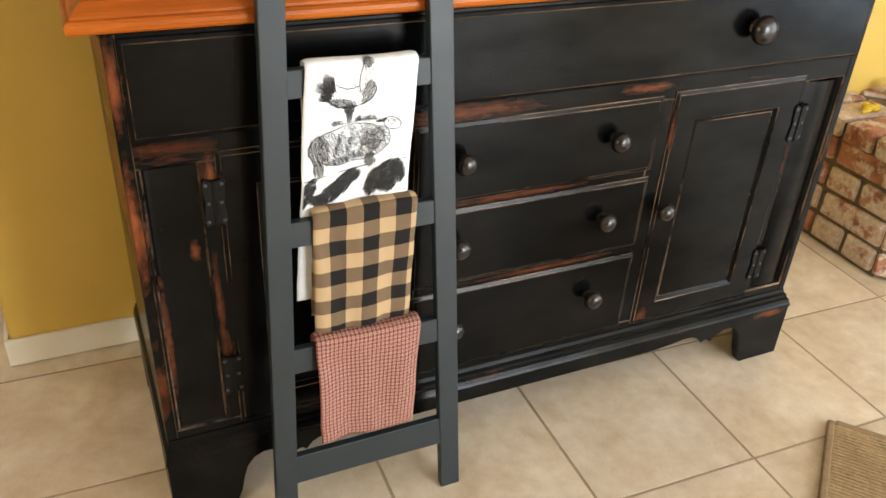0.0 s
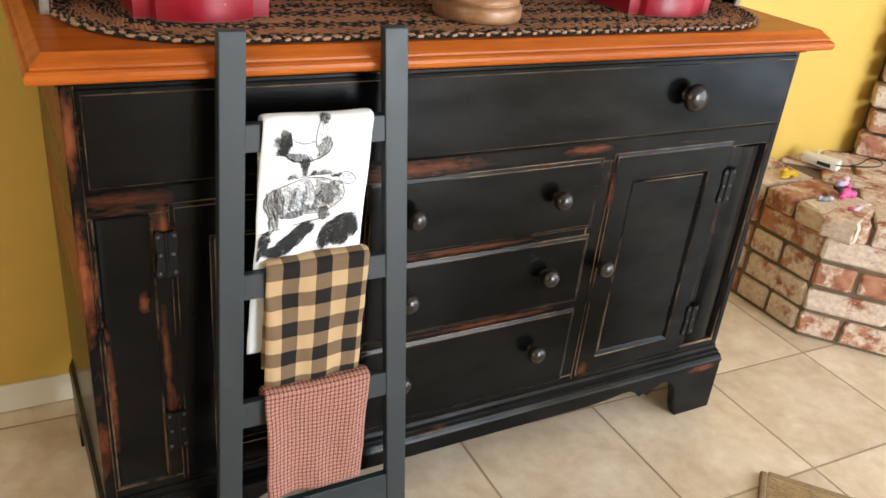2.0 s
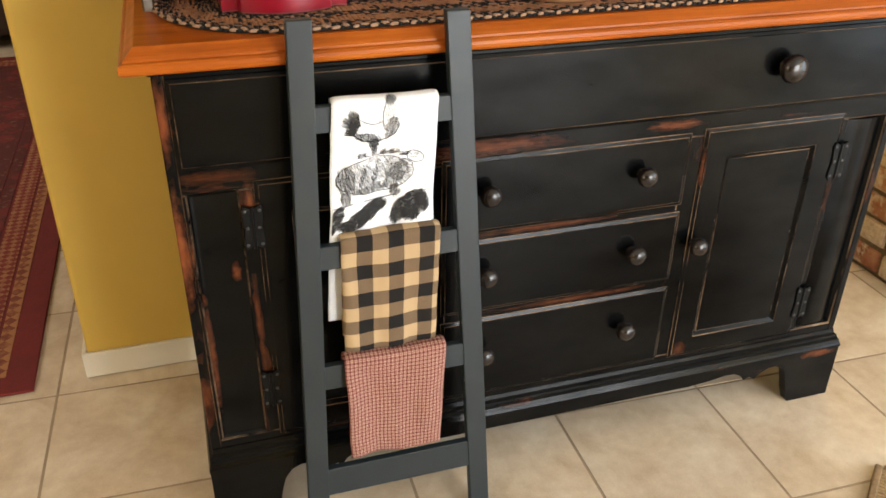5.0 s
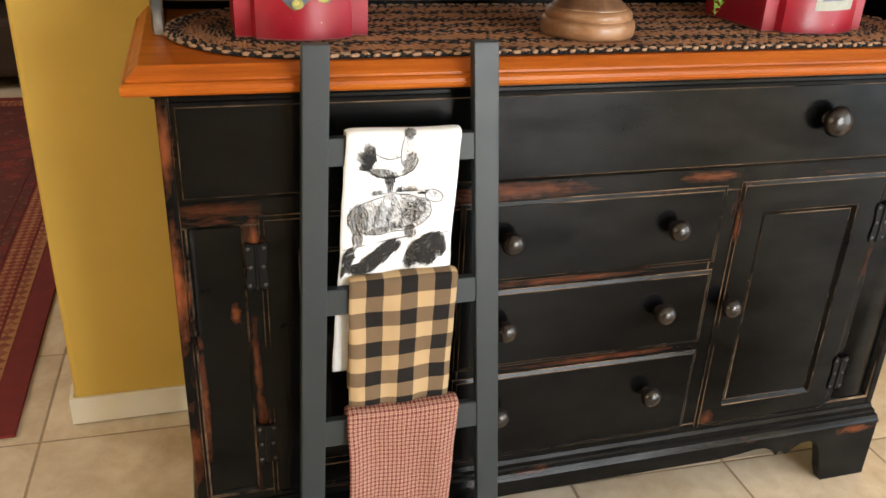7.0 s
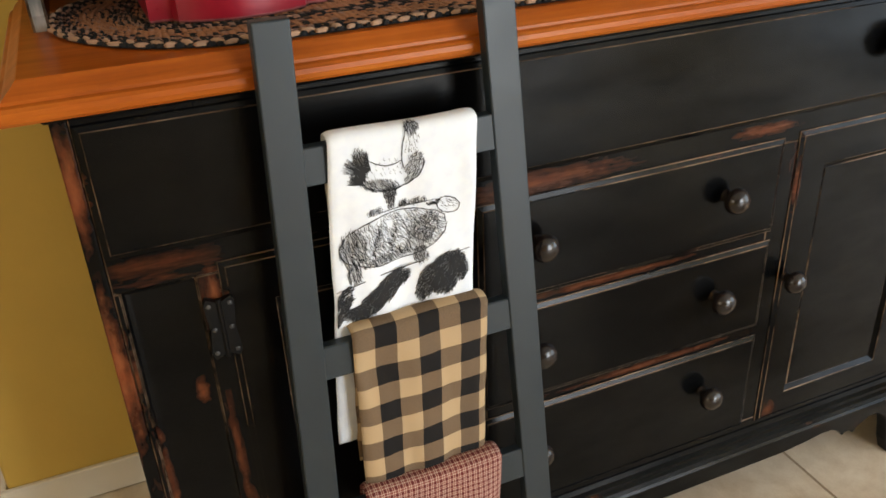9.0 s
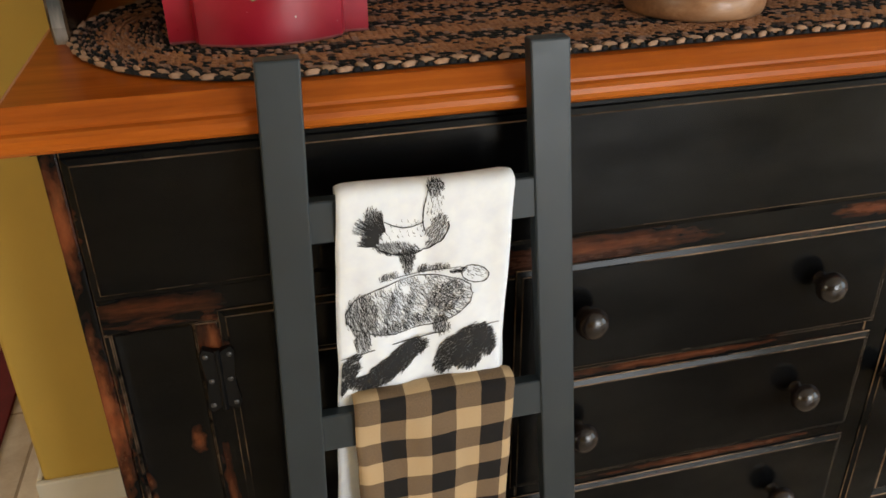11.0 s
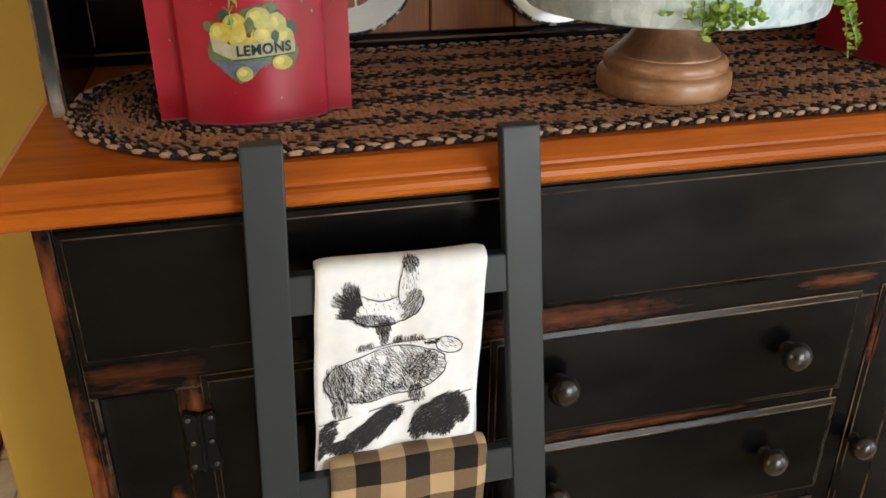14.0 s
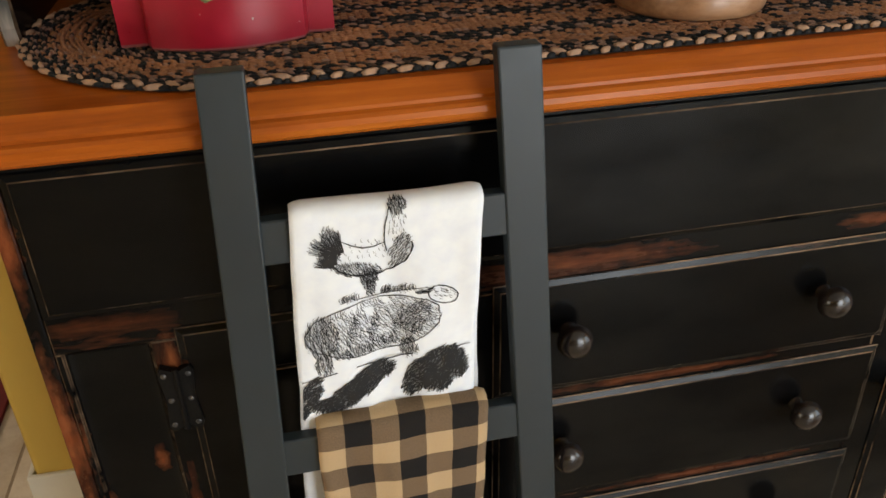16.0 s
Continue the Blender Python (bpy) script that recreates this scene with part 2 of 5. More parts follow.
def small_check(k, u, v, uv):
    thread = k.noise(uv, 800, 2)
    red = k.mix(thread, (0.165, 0.036, 0.030), (0.26, 0.075, 0.058))
    cream, dark = (0.72, 0.55, 0.43), (0.115, 0.022, 0.020)
    p = 0.0080
    lines = [k.math("ADD", stripe(k, x, p, 0.15, 0.55), stripe(k, x, p, 0.15, 0.20)) for x in (u, v)]
    d, e = stripe(k, u, p, 0.42), stripe(k, v, p, 0.42)
    c = k.mix(k.math("ADD", k.math("MULTIPLY", lines[0], 0.38), k.math("MULTIPLY", lines[1], 0.30)), red, cream)
    return k.mix(k.math("ADD", k.math("MULTIPLY", k.math("ADD", d, e), 0.16), k.math("MULTIPLY", k.math("MULTIPLY", d, e), 0.62)), c, dark)


TOWEL_WHITE = cloth("white_flour_sack_cotton", white_cloth, 1100)
TOWEL_BUFFALO = cloth("black_and_tan_buffalo_check", buffalo, 800)
TOWEL_RED = cloth("red_and_cream_small_check", small_check, 800)
INK = plain("black_printing_ink", (0.012, 0.012, 0.013), 0.8, 0.3, 200, 0.1)

# ---- builders ----


def thing(name, at, label, category, group="", kind=""):
    ob = new(name)
    ob.location = at
    ob.empty_display_size = 0.05
    return tagged(ob, label, category, group, kind)


def base_of(ob):
    v = Vector((0, 0, 0))
    while ob is not None:
        v += ob.location
        ob = ob.parent
    return v


def part(name, bm, material, parent=None, label="", smooth=False):
    """One bmesh, given in world metres, as one mesh under a thing or a part."""
    me = bpy.data.meshes.new(name)
    if parent is not None:
        bm.transform(Matrix.Translation(-base_of(parent)))
    bmesh.ops.recalc_face_normals(bm, faces=bm.faces)
    if smooth:
        for f in bm.faces:
            f.smooth = True
    bm.to_mesh(me)
    bm.free()
    for m in (material if isinstance(material, (list, tuple)) else [material]):
        me.materials.append(m)
    if smooth:
        me.set_sharp_from_angle(angle=radians(40))
    ob = new(name, me)
    ob.parent = parent
    if label:
        ob["label"] = label
    return ob


def setting(name, bm, material, label, category):
    return tagged(part(name, bm, material), label, category, "", "structure")


def box(bm, x0, x1, y0, y1, z0, z1, bev=0.0, seg=1, mat=0):
    vs = [bm.verts.new((x, y, z)) for x in (x0, x1) for y in (y0, y1) for z in (z0, z1)]
    q = ((0, 1, 3, 2), (4, 6, 7, 5), (0, 4, 5, 1), (2, 3, 7, 6), (0, 2, 6, 4), (1, 5, 7, 3))
    fs = [bm.faces.new([vs[i] for i in f]) for f in q]
    for f in fs:
        f.material_index = mat
    if bev:
        es = list({e for f in fs for e in f.edges})
        bmesh.ops.bevel(bm, geom=es, offset=bev, segments=seg, profile=0.5, affect="EDGES")
    return bm


def boxed(*a, **k):
    return box(bmesh.new(), *a, **k)


def lathe(bm, profile, centre, axis="z", n=32):
    """profile: (radius, height) pairs, turned round the axis through centre; -y: the height runs towards -y."""
    rings = []
    for r, h in profile:
        ring = []
        for i in range(n):
            a = 2 * math.pi * i / n
            p = (r * math.cos(a), r * math.sin(a), h) if axis == "z" else (r * math.cos(a), -h, r * math.sin(a))
            ring.append(bm.verts.new(Vector(centre) + Vector(p)))
        rings.append(ring)
    for a, b in zip(rings, rings[1:]):
        for i in range(n):
            bm.faces.new((a[i], a[(i + 1) % n], b[(i + 1) % n], b[i]))
    bm.faces.new(rings[0])
    bm.faces.new(rings[-1])
    return bm


def prism(bm, outline, lo, hi, axis="y"):
    """An outline of (x, z) pairs pushed from y=lo to y=hi, of (x, y) pairs in z, or of (y, z) pairs in x."""
    def at(a, b, h):
        return {"y": (a, h, b), "z": (a, b, h), "x": (h, a, b)}[axis]
    f = [bm.verts.new(at(a, b, lo)) for a, b in outline]
    g = [bm.verts.new(at(a, b, hi)) for a, b in outline]
    bm.faces.new(f)
    bm.faces.new(g[::-1])
    n = len(f)
    for i in range(n):
        bm.faces.new((f[i], f[(i + 1) % n], g[(i + 1) % n], g[i]))
    return bm


def ring(bm, a, ya, b, yb, mat):
    """Four faces between two upright rectangles (x0, x1, z0, z1)."""
    def corners(r, y):
        return [bm.verts.new((r[i], y, r[j])) for i, j in ((0, 2), (1, 2), (1, 3), (0, 3))]
    p, q = corners(a, ya), corners(b, yb)
    for i in range(4):
        f = bm.faces.new((p[i], p[(i + 1) % 4], q[(i + 1) % 4], q[i]))
        f.material_index = mat


def inset(r, d):
    return (r[0] + d, r[1] - d, r[2] + d, r[3] - d)


def front(r, y, back, lip=0.009, panel=None, sink=0.007, rim_slot=1):
    """A drawer or door front on the rectangle r with a moulded lip (slot 2) between two rubbed edges (slot 1) and, if asked, a sunk panel."""
    bm = bmesh.new()
    o, q = inset(r, 0.0013), inset(r, lip - 0.0012)
    e = inset(r, lip)
    ring(bm, r, back, r, y + 0.0046, 0)
    ring(bm, r, y + 0.0046, o, y + 0.0035, rim_slot)
    ring(bm, o, y + 0.0035, q, y + 0.0011, 2)
    ring(bm, q, y + 0.0011, e, y, 1)
    if panel is None:
        f = bm.faces.new([bm.verts.new((e[i], y, e[j])) for i, j in ((0, 2), (1, 2), (1, 3), (0, 3))])
    else:
        ring(bm, e, y, panel, y, 0)
        p1, p2 = inset(panel, 0.0014), inset(panel, 0.010)
        ring(bm, panel, y, p1, y + 0.0012, 1)
        ring(bm, p1, y + 0.0012, p2, y + sink, 0)
        p3 = inset(panel, 0.0115)
        ring(bm, p2, y + sink, p3, y + sink - 0.001, 1)
        f = bm.faces.new([bm.verts.new((p3[i], y + sink - 0.001, p3[j])) for i, j in ((0, 2), (1, 2), (1, 3), (0, 3))])
    bm.faces.new([bm.verts.new((r[i], back, r[j])) for i, j in ((0, 2), (0, 3), (1, 3), (1, 2))])
    bmesh.ops.remove_doubles(bm, verts=bm.verts, dist=0.00005)
    return bm


# ---- the room ----
NORTH, CORNER, CEILING = 0.607, -0.288, 2.5
WEST, EAST, SOUTH, FAR = -2.6, 3.75, -4.6, 4.9
floor = setting("floor", boxed(-4.0, 4.2, -5.0, 5.2, -0.12, -0.0011), GROUT, "beige ceramic tile floor with sanded grout", "floor")
bm = bmesh.new()
arc = [(CORNER + 0.014 - 0.014 * math.cos(a), NORTH + 0.014 - 0.014 * math.sin(a)) for a in [i * math.pi / 12 for i in range(7)]]
prism(bm, [(CORNER, NORTH + 0.13), *arc, (EAST + 0.15, NORTH), (EAST + 0.15, NORTH + 0.13)], 0, CEILING, "z")
setting("wall_north", bm, WALL, "mustard yellow painted wall behind the hutch", "wall")
setting("wall_north_far", boxed(WEST - 0.15, -1.75, NORTH, NORTH + 0.13, 0, CEILING), WALL, "mustard yellow painted wall beside the opening", "wall")
setting("wall_header", boxed(-1.75, CORNER, NORTH, NORTH + 0.13, 2.15, CEILING), WALL, "mustard yellow header over the wide opening", "wall")
# west wall out of view; its openings are added for the fill lamps
bm = boxed(WEST - 0.15, WEST, SOUTH - 0.15, -2.55, 0, CEILING)
box(bm, WEST - 0.15, WEST, -1.25, 2.0, 0, CEILING)
box(bm, WEST - 0.15, WEST, 3.2, FAR, 0, CEILING)
box(bm, WEST - 0.15, WEST, 2.0, 3.2, 0, 0.95)
box(bm, WEST - 0.15, WEST, 2.0, 3.2, 2.05, CEILING)
box(bm, WEST - 0.15, WEST, -2.55, -1.25, 0, 0.95)
box(bm, WEST - 0.15, WEST, -2.55, -1.25, 2.05, CEILING)
setting("wall_west", bm, WALL, "mustard yellow wall with unseen openings added for the fill lamps", "wall")
bm = boxed(EAST, EAST + 0.15, SOUTH - 0.15, -3.0, 0, CEILING)
box(bm, EAST, EAST + 0.15, -1.1, NORTH, 0, CEILING)
box(bm, EAST, EAST + 0.15, -3.0, -1.1, 2.12, CEILING)
setting("wall_east", bm, WALL, "mustard yellow wall with a glass door opening", "wall")
bm = boxed(WEST, 1.55, SOUTH - 0.15, SOUTH, 0, CEILING)
box(bm, 3.55, EAST, SOUTH - 0.15, SOUTH, 0, CEILING)
box(bm, 1.55, 3.55, SOUTH - 0.15, SOUTH, 2.08, CEILING)
setting("wall_south", bm, WALL, "mustard yellow wall with a wide glass door opening", "wall")
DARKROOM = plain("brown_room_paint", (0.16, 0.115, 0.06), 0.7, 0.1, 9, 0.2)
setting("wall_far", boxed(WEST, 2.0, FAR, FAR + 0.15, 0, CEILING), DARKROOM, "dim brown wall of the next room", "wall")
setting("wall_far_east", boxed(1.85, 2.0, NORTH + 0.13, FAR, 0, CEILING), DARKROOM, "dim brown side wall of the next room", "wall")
setting("ceiling", boxed(-3.0, 4.2, -5.0, 5.2, CEILING, CEILING + 0.1), CEIL, "plain white ceiling", "ceiling")


def baseboard(name, x0, x1, y0, y1):
    bm = boxed(x0, x1, y0, y1, 0.0035, 0.078, 0.003, 2)
    setting(name, bm, WHITE, "off-white painted baseboard", "baseboard")


baseboard("baseboard_1", CORNER - 0.012, 2.07, NORTH - 0.012, NORTH - 0.0005)
baseboard("baseboard_2", CORNER - 0.012, CORNER - 0.0005, NORTH, NORTH + 0.13)

# ---- the black buffet ----
CAB_L, CAB_W, TOP_Z = 0.005, 1.544, 1.034
buffet = thing("buffet", (CAB_W / 2, 0.28, 0), "black distressed wooden buffet with a varnished pine top", "cabinet")
for x0 in (CAB_L, CAB_W - 0.018):
    part("side_panel", boxed(x0, x0 + 0.018, 0.034, 0.505, 0.13, 0.992), BLACK, buffet)
    part("corner_post", boxed(x0, x0 + 0.018, 0.006, 0.0338, 0.13, 0.992, 0.0025, 2), BLACK_CORNER, buffet)
part("back_panel", boxed(CAB_L + 0.018, CAB_W - 0.018, 0.535, 0.505, 0.13, 0.992), BLACK, buffet)
part("inner_case", boxed(CAB_L + 0.018, CAB_W - 0.018, 0.036, 0.492, 0.13, 0.99), BLACK, buffet)


def stile(x0, x1, z0, z1, name="stile", mat=BLACK_STILE, y=0.006):
    bm = bmesh.new()
    r = (x0, x1, z0, z1)
    ring(bm, r, 0.0355, r, y + 0.0015, 0)
    ring(bm, r, y + 0.0015, inset(r, 0.0015), y, 1)
    e = inset(r, 0.0015)
    bm.faces.new([bm.verts.new((e[i], y, e[j])) for i, j in ((0, 2), (1, 2), (1, 3), (0, 3))])
    bmesh.ops.remove_doubles(bm, verts=bm.verts, dist=0.00005)
    return part(name, bm, [mat, BLACK_EDGE], buffet)


BODY0, BODY1 = CAB_L + 0.0185, CAB_W - 0.0185
stile(BODY0, BODY1, 0.966, 0.992, "top_rail", BLACK_LOW)
stile(BODY0, BODY1, 0.766, 0.820, "middle_rail", BLACK_RAIL)
stile(BODY0, BODY1, 0.160, 0.212, "bottom_rail", BLACK_RAIL)
for x0, x1 in ((BODY0, 0.031), (0.119, 0.155), (0.458, 0.503), (1.020, 1.070), (1.396, 1.420), (1.5235, BODY1)):
    stile(x0, x1, 0.2125, 0.7655)
for z0, z1 in ((0.590, 0.620), (0.400, 0.434)):
    stile(0.5035, 1.0195, z0, z1, "drawer_rail", BLACK_RAIL)
for x0, x1 in ((BODY0, 0.034), (1.524, BODY1)):
    stile(x0, x1, 0.8205, 0.9655)
for x0, x1, deep, bow in ((0.0315, 0.1185, 0.0125, 0.001), (1.4205, 1.523, 0.0165, -0.009)):
    # a flat sunk panel at one end, a rounded pilaster at the other
    bm = bmesh.new()
    r = (x0, x1, 0.213, 0.7655)
    ring(bm, r, 0.0075, inset(r, 0.0012), 0.009, 1)
    ring(bm, inset(r, 0.0012), 0.009, inset(r, 0.006), deep, 0)
    e = inset(r, 0.006)
    n = 12
    for i in range(n):
        xa, xb = e[0] + (e[1] - e[0]) * i / n, e[0] + (e[1] - e[0]) * (i + 1) / n
        ya, yb = (deep + bow * math.sin(math.pi * (j / n)) for j in (i, i + 1))
        bm.faces.new([bm.verts.new(p) for p in ((xa, ya, e[2]), (xb, yb, e[2]), (xb, yb, e[3]), (xa, ya, e[3]))])
    bmesh.ops.remove_doubles(bm, verts=bm.verts, dist=0.00005)
    part("end_panel", bm, [BLACK, BLACK_EDGE], buffet, smooth=True)


def knob(at, r, parent):
    x, z = at
    s, q = (0.012, 1.0) if r > 0.025 else (0.013, 1.2)
    prof = [(0.50 * r, 0.0), (0.42 * r, 0.004), (0.36 * r, s * 0.7), (0.42 * r, s), (0.82 * r, s + 0.14 * q * r), (0.97 * r, s + 0.30 * q * r), (1.0 * r, s + 0.44 * q * r), (0.97 * r, s + 0.62 * q * r), (0.84 * r, s + 0.84 * q * r), (0.66 * r, s + 0.97 * q * r), (0.4 * r, s + 1.06 * q * r), (0.12 * r, s + 1.1 * q * r)]
    part("knob", lathe(bmesh.new(), prof, (x, 0.0, z), "y", 28), KNOB, parent, "turned black wooden knob with worn highlights", smooth=True)


def hinge(x, z):
    """An iron butterfly hinge: two leaves and a barrel, with six screws."""
    bm = bmesh.new()
    for s in (-1, 1):
        prism(bm, [(x + s * 0.003, z - 0.038), (x + s * 0.015, z - 0.044), (x + s * 0.019, z - 0.036), (x + s * 0.0155, z), (x + s * 0.019, z + 0.036), (x + s * 0.015, z + 0.044), (x + s * 0.003, z + 0.038)], -0.0035, 0.0059)
    lathe(bm, [(0.0035, -0.042), (0.0035, 0.042)], (x, -0.003, z), "z", 10)
    plates = part("hinge", bm, IRON, buffet, "black iron butterfly hinge")
    for s in (-1, 1):
        for dz in (-0.034, 0.0, 0.034):
            bm = lathe(bmesh.new(), [(0.0033, 0.0), (0.0033, 0.0044), (0.0018, 0.0053)], (x + s * (0.0105 if dz == 0 else 0.013), 0.0, z + dz), "y", 10)
            part("screw", bm, STEEL, plates, "worn steel screw head", smooth=True)


top_drawer = part("drawer_front", front((0.0245, 1.5335, 0.811, 0.974), 0.0, 0.035, 0.0085, rim_slot=2), [BLACK, BLACK_EDGE, BLACK_LOW], buffet, "wide black drawer front")
knob((1.220, 0.902), 0.030, top_drawer)
for z0, z1, zk in ((0.613, 0.7755, 0.703), (0.427, 0.597, 0.521), (0.206, 0.409, 0.325)):
    d = part("drawer_front", front((0.494, 1.030, z0, z1), 0.0, 0.035, 0.009), [BLACK, BLACK_EDGE, BLACK_LOW], buffet, "black drawer front with rubbed edges")
    knob((0.585, zk + 0.001), 0.0215, d)
    knob((0.921, zk - 0.001), 0.0215, d)
door = part("door", front((1.060, 1.406, 0.203, 0.781), 0.0, 0.035, 0.009, (1.118, 1.345, 0.2545, 0.716)), [BLACK, BLACK_EDGE, BLACK_LOW], buffet, "black panelled cupboard door, closed")
knob((1.073, 0.517), 0.0205, door)
hinge(1.411, 0.671)
hinge(1.411, 0.299)
door = part("door", front((0.146, 0.466, 0.203, 0.781), 0.0, 0.035, 0.009, (0.209, 0.403, 0.2545, 0.716)), [BLACK, BLACK_EDGE, BLACK_LOW], buffet, "black panelled cupboard door, closed")
hinge(0.139, 0.692)
hinge(0.139, 0.327)

# base moulding and bracket feet
prof = [(0.012, 0.194), (0.004, 0.192), (0.001, 0.183), (-0.006, 0.179), (-0.007, 0.173), (-0.013, 0.169), (-0.016, 0.161), (-0.019, 0.156), (-0.019, 0.150), (0.012, 0.150)]
bm = bmesh.new()


def swept(bm, profile, corners, mats=None):
    """A profile of (outwards, height) swept round the corners (x, y, direction outwards x, y)."""
    rings = []
    for x, y, ox, oy in corners:
        rings.append([bm.verts.new((x + ox * -p, y + oy * -p, z)) for p, z in profile])
    for a, b in zip(rings, rings[1:]):
        for i in range(len(profile) - 1):
            f = bm.faces.new((a[i], b[i], b[i + 1], a[i + 1]))
            if mats:
                f.material_index = mats[i]
    return bm


swept(bm, prof, ((CAB_L, 0.506, -0.55, 0), (CAB_L, 0, -0.55, -1), (CAB_W, 0, 0.55, -1), (CAB_W, 0.506, 0.55, 0)), (0, 0, 0, 0, 0, 0, 0, 0, 0))
part("base_moulding", bm, [BLACK_LOW, BLACK_EDGE], buffet)


def apron_line(half):
    """Lower edge of the front board from the middle to its end: a cyma with a small drop, then the bracket foot."""
    return [(0, 0.118), (half - 0.43, 0.118), (half - 0.37, 0.123), (half - 0.33, 0.129), (half - 0.305, 0.128), (half - 0.285, 0.119), (half - 0.272, 0.102), (half - 0.263, 0.109), (half - 0.255, 0.108), (half - 0.243, 0.099),
            (half - 0.228, 0.114), (half - 0.205, 0.126), (half - 0.185, 0.127), (half - 0.165, 0.118), (half - 0.150, 0.098), (half - 0.142, 0.070), (half - 0.135, 0.035), (half - 0.121, 0.0), (half, 0.0)]


half, mid = (CAB_W - CAB_L) / 2 + 0.0085, (CAB_W + CAB_L) / 2
line = apron_line(half)
bm = bmesh.new()
out = [(mid + a, b) for a, b in line] + [(mid + half, 0.150), (mid - half, 0.150)] + [(mid - a, b) for a, b in reversed(line[1:])]
prism(bm, out, -0.018, 0.006)
part("front_apron", bm, BLACK_LOW, buffet)
for s in (-1, 1):
    bm = bmesh.new()
    side = [(0.006, 0.150), (0.006, 0.0), (0.115, 0.0), (0.128, 0.06), (0.15, 0.105), (0.375, 0.105), (0.40, 0.06), (0.41, 0.0), (0.506, 0.0), (0.506, 0.150)]
    x = mid + s * half
    prism(bm, side, min(x, x - s * 0.02), max(x, x - s * 0.02), "x")
    part("side_apron", bm, BLACK_LOW, buffet)

# pine top with an ogee edge
prof = [(0.02, 0.9925), (-0.024, 0.9925), (-0.033, 0.9935), (-0.037, 0.9975), (-0.038, 1.003), (-0.037, 1.0085), (-0.034, 1.012), (-0.029, 1.014), (-0.0285, 1.0175), (-0.025, 1.0215), (-0.018, 1.0275), (-0.013, 1.0325), (-0.011, TOP_Z), (0.02, TOP_Z)]
bm = bmesh.new()
swept(bm, prof, ((CAB_L - 0.006, 0.512, -1, 0), (CAB_L - 0.006, 0, -1, -1), (CAB_W + 0.012, 0, 1, -1), (CAB_W + 0.012, 0.512, 1, 0)))
bmesh.ops.contextual_create(bm, geom=[e for e in bm.edges if e.is_boundary and all(v.co.y > 0.511 for v in e.verts)])
box(bm, CAB_L + 0.0135, CAB_W - 0.0075, 0.0195, 0.512, 0.9925, TOP_Z - 0.0002)
part("top", bm, PINE, buffet, "orange varnished pine top with a moulded edge")
bm = bmesh.new()
swept(bm, [(0.012, 0.982), (-0.003, 0.982), (-0.006, 0.9855), (-0.006, 0.990), (-0.004, 0.992)], ((CAB_L, 0.506, -1, 0), (CAB_L, 0, -1, -1), (CAB_W, 0, 1, -1), (CAB_W, 0.506, 1, 0)))
part("top_moulding", bm, BLACK_RAIL, buffet)

# ---- the towel ladder ----
LEAN_Y, LEAN_K, THICK = -0.130, 0.069, 0.019


def lad_y(z):
    return LEAN_Y + LEAN_K * z


def stile_x(s, z):
    """Outer edges of the two stiles at the height z: they run together upwards."""
    return 0.175 + 0.043 * z / 1.07 if s < 0 else 0.527 - 0.047 * z / 1.07


ladder = thing("towel_ladder", (0.36, -0.12, 0), "charcoal painted wooden ladder leaning on the buffet", "ladder")
LAD_TOP, LAD_W = 1.069, 0.042
for s in (-1, 1):
    bm = bmesh.new()
    vs = []
    for z in (0.0, LAD_TOP):
        x = stile_x(s, z)
        vs += [bm.verts.new((x + dx, lad_y(z) + dy, z)) for dx, dy in ((0, 0), (LAD_W, 0), (LAD_W, THICK), (0, THICK))]
    for q in ((0, 1, 2, 3), (7, 6, 5, 4), (0, 4, 5, 1), (1, 5, 6, 2), (2, 6, 7, 3), (3, 7, 4, 0)):
        bm.faces.new([vs[i] for i in q])
    bmesh.ops.bevel(bm, geom=list(bm.edges), offset=0.0022, segments=2, profile=0.5, affect="EDGES")
    part("stile", bm, CHARCOAL, ladder)
RUNGS = ((0.883, 0.928), (0.630, 0.676), (0.377, 0.428), (0.121, 0.186))
for z0, z1 in RUNGS:
    bm = bmesh.new()
    vs = []
    for x in (stile_x(-1, z0) + LAD_W - 0.002, stile_x(1, z0) + 0.002):
        vs += [bm.verts.new((x, lad_y(z) + dy, z)) for z, dy in ((z0, 0.002), (z0, THICK - 0.001), (z1, THICK - 0.001), (z1, 0.002))]
    for q in ((0, 1, 2, 3), (7, 6, 5, 4), (0, 4, 5, 1), (1, 5, 6, 2), (2, 6, 7, 3), (3, 7, 4, 0)):
        bm.faces.new([vs[i] for i in q])
    bmesh.ops.bevel(bm, geom=list(bm.edges), offset=0.0015, segments=1, profile=0.5, affect="EDGES")
    part("rung", bm, CHARCOAL, ladder)

# ---- towels ----


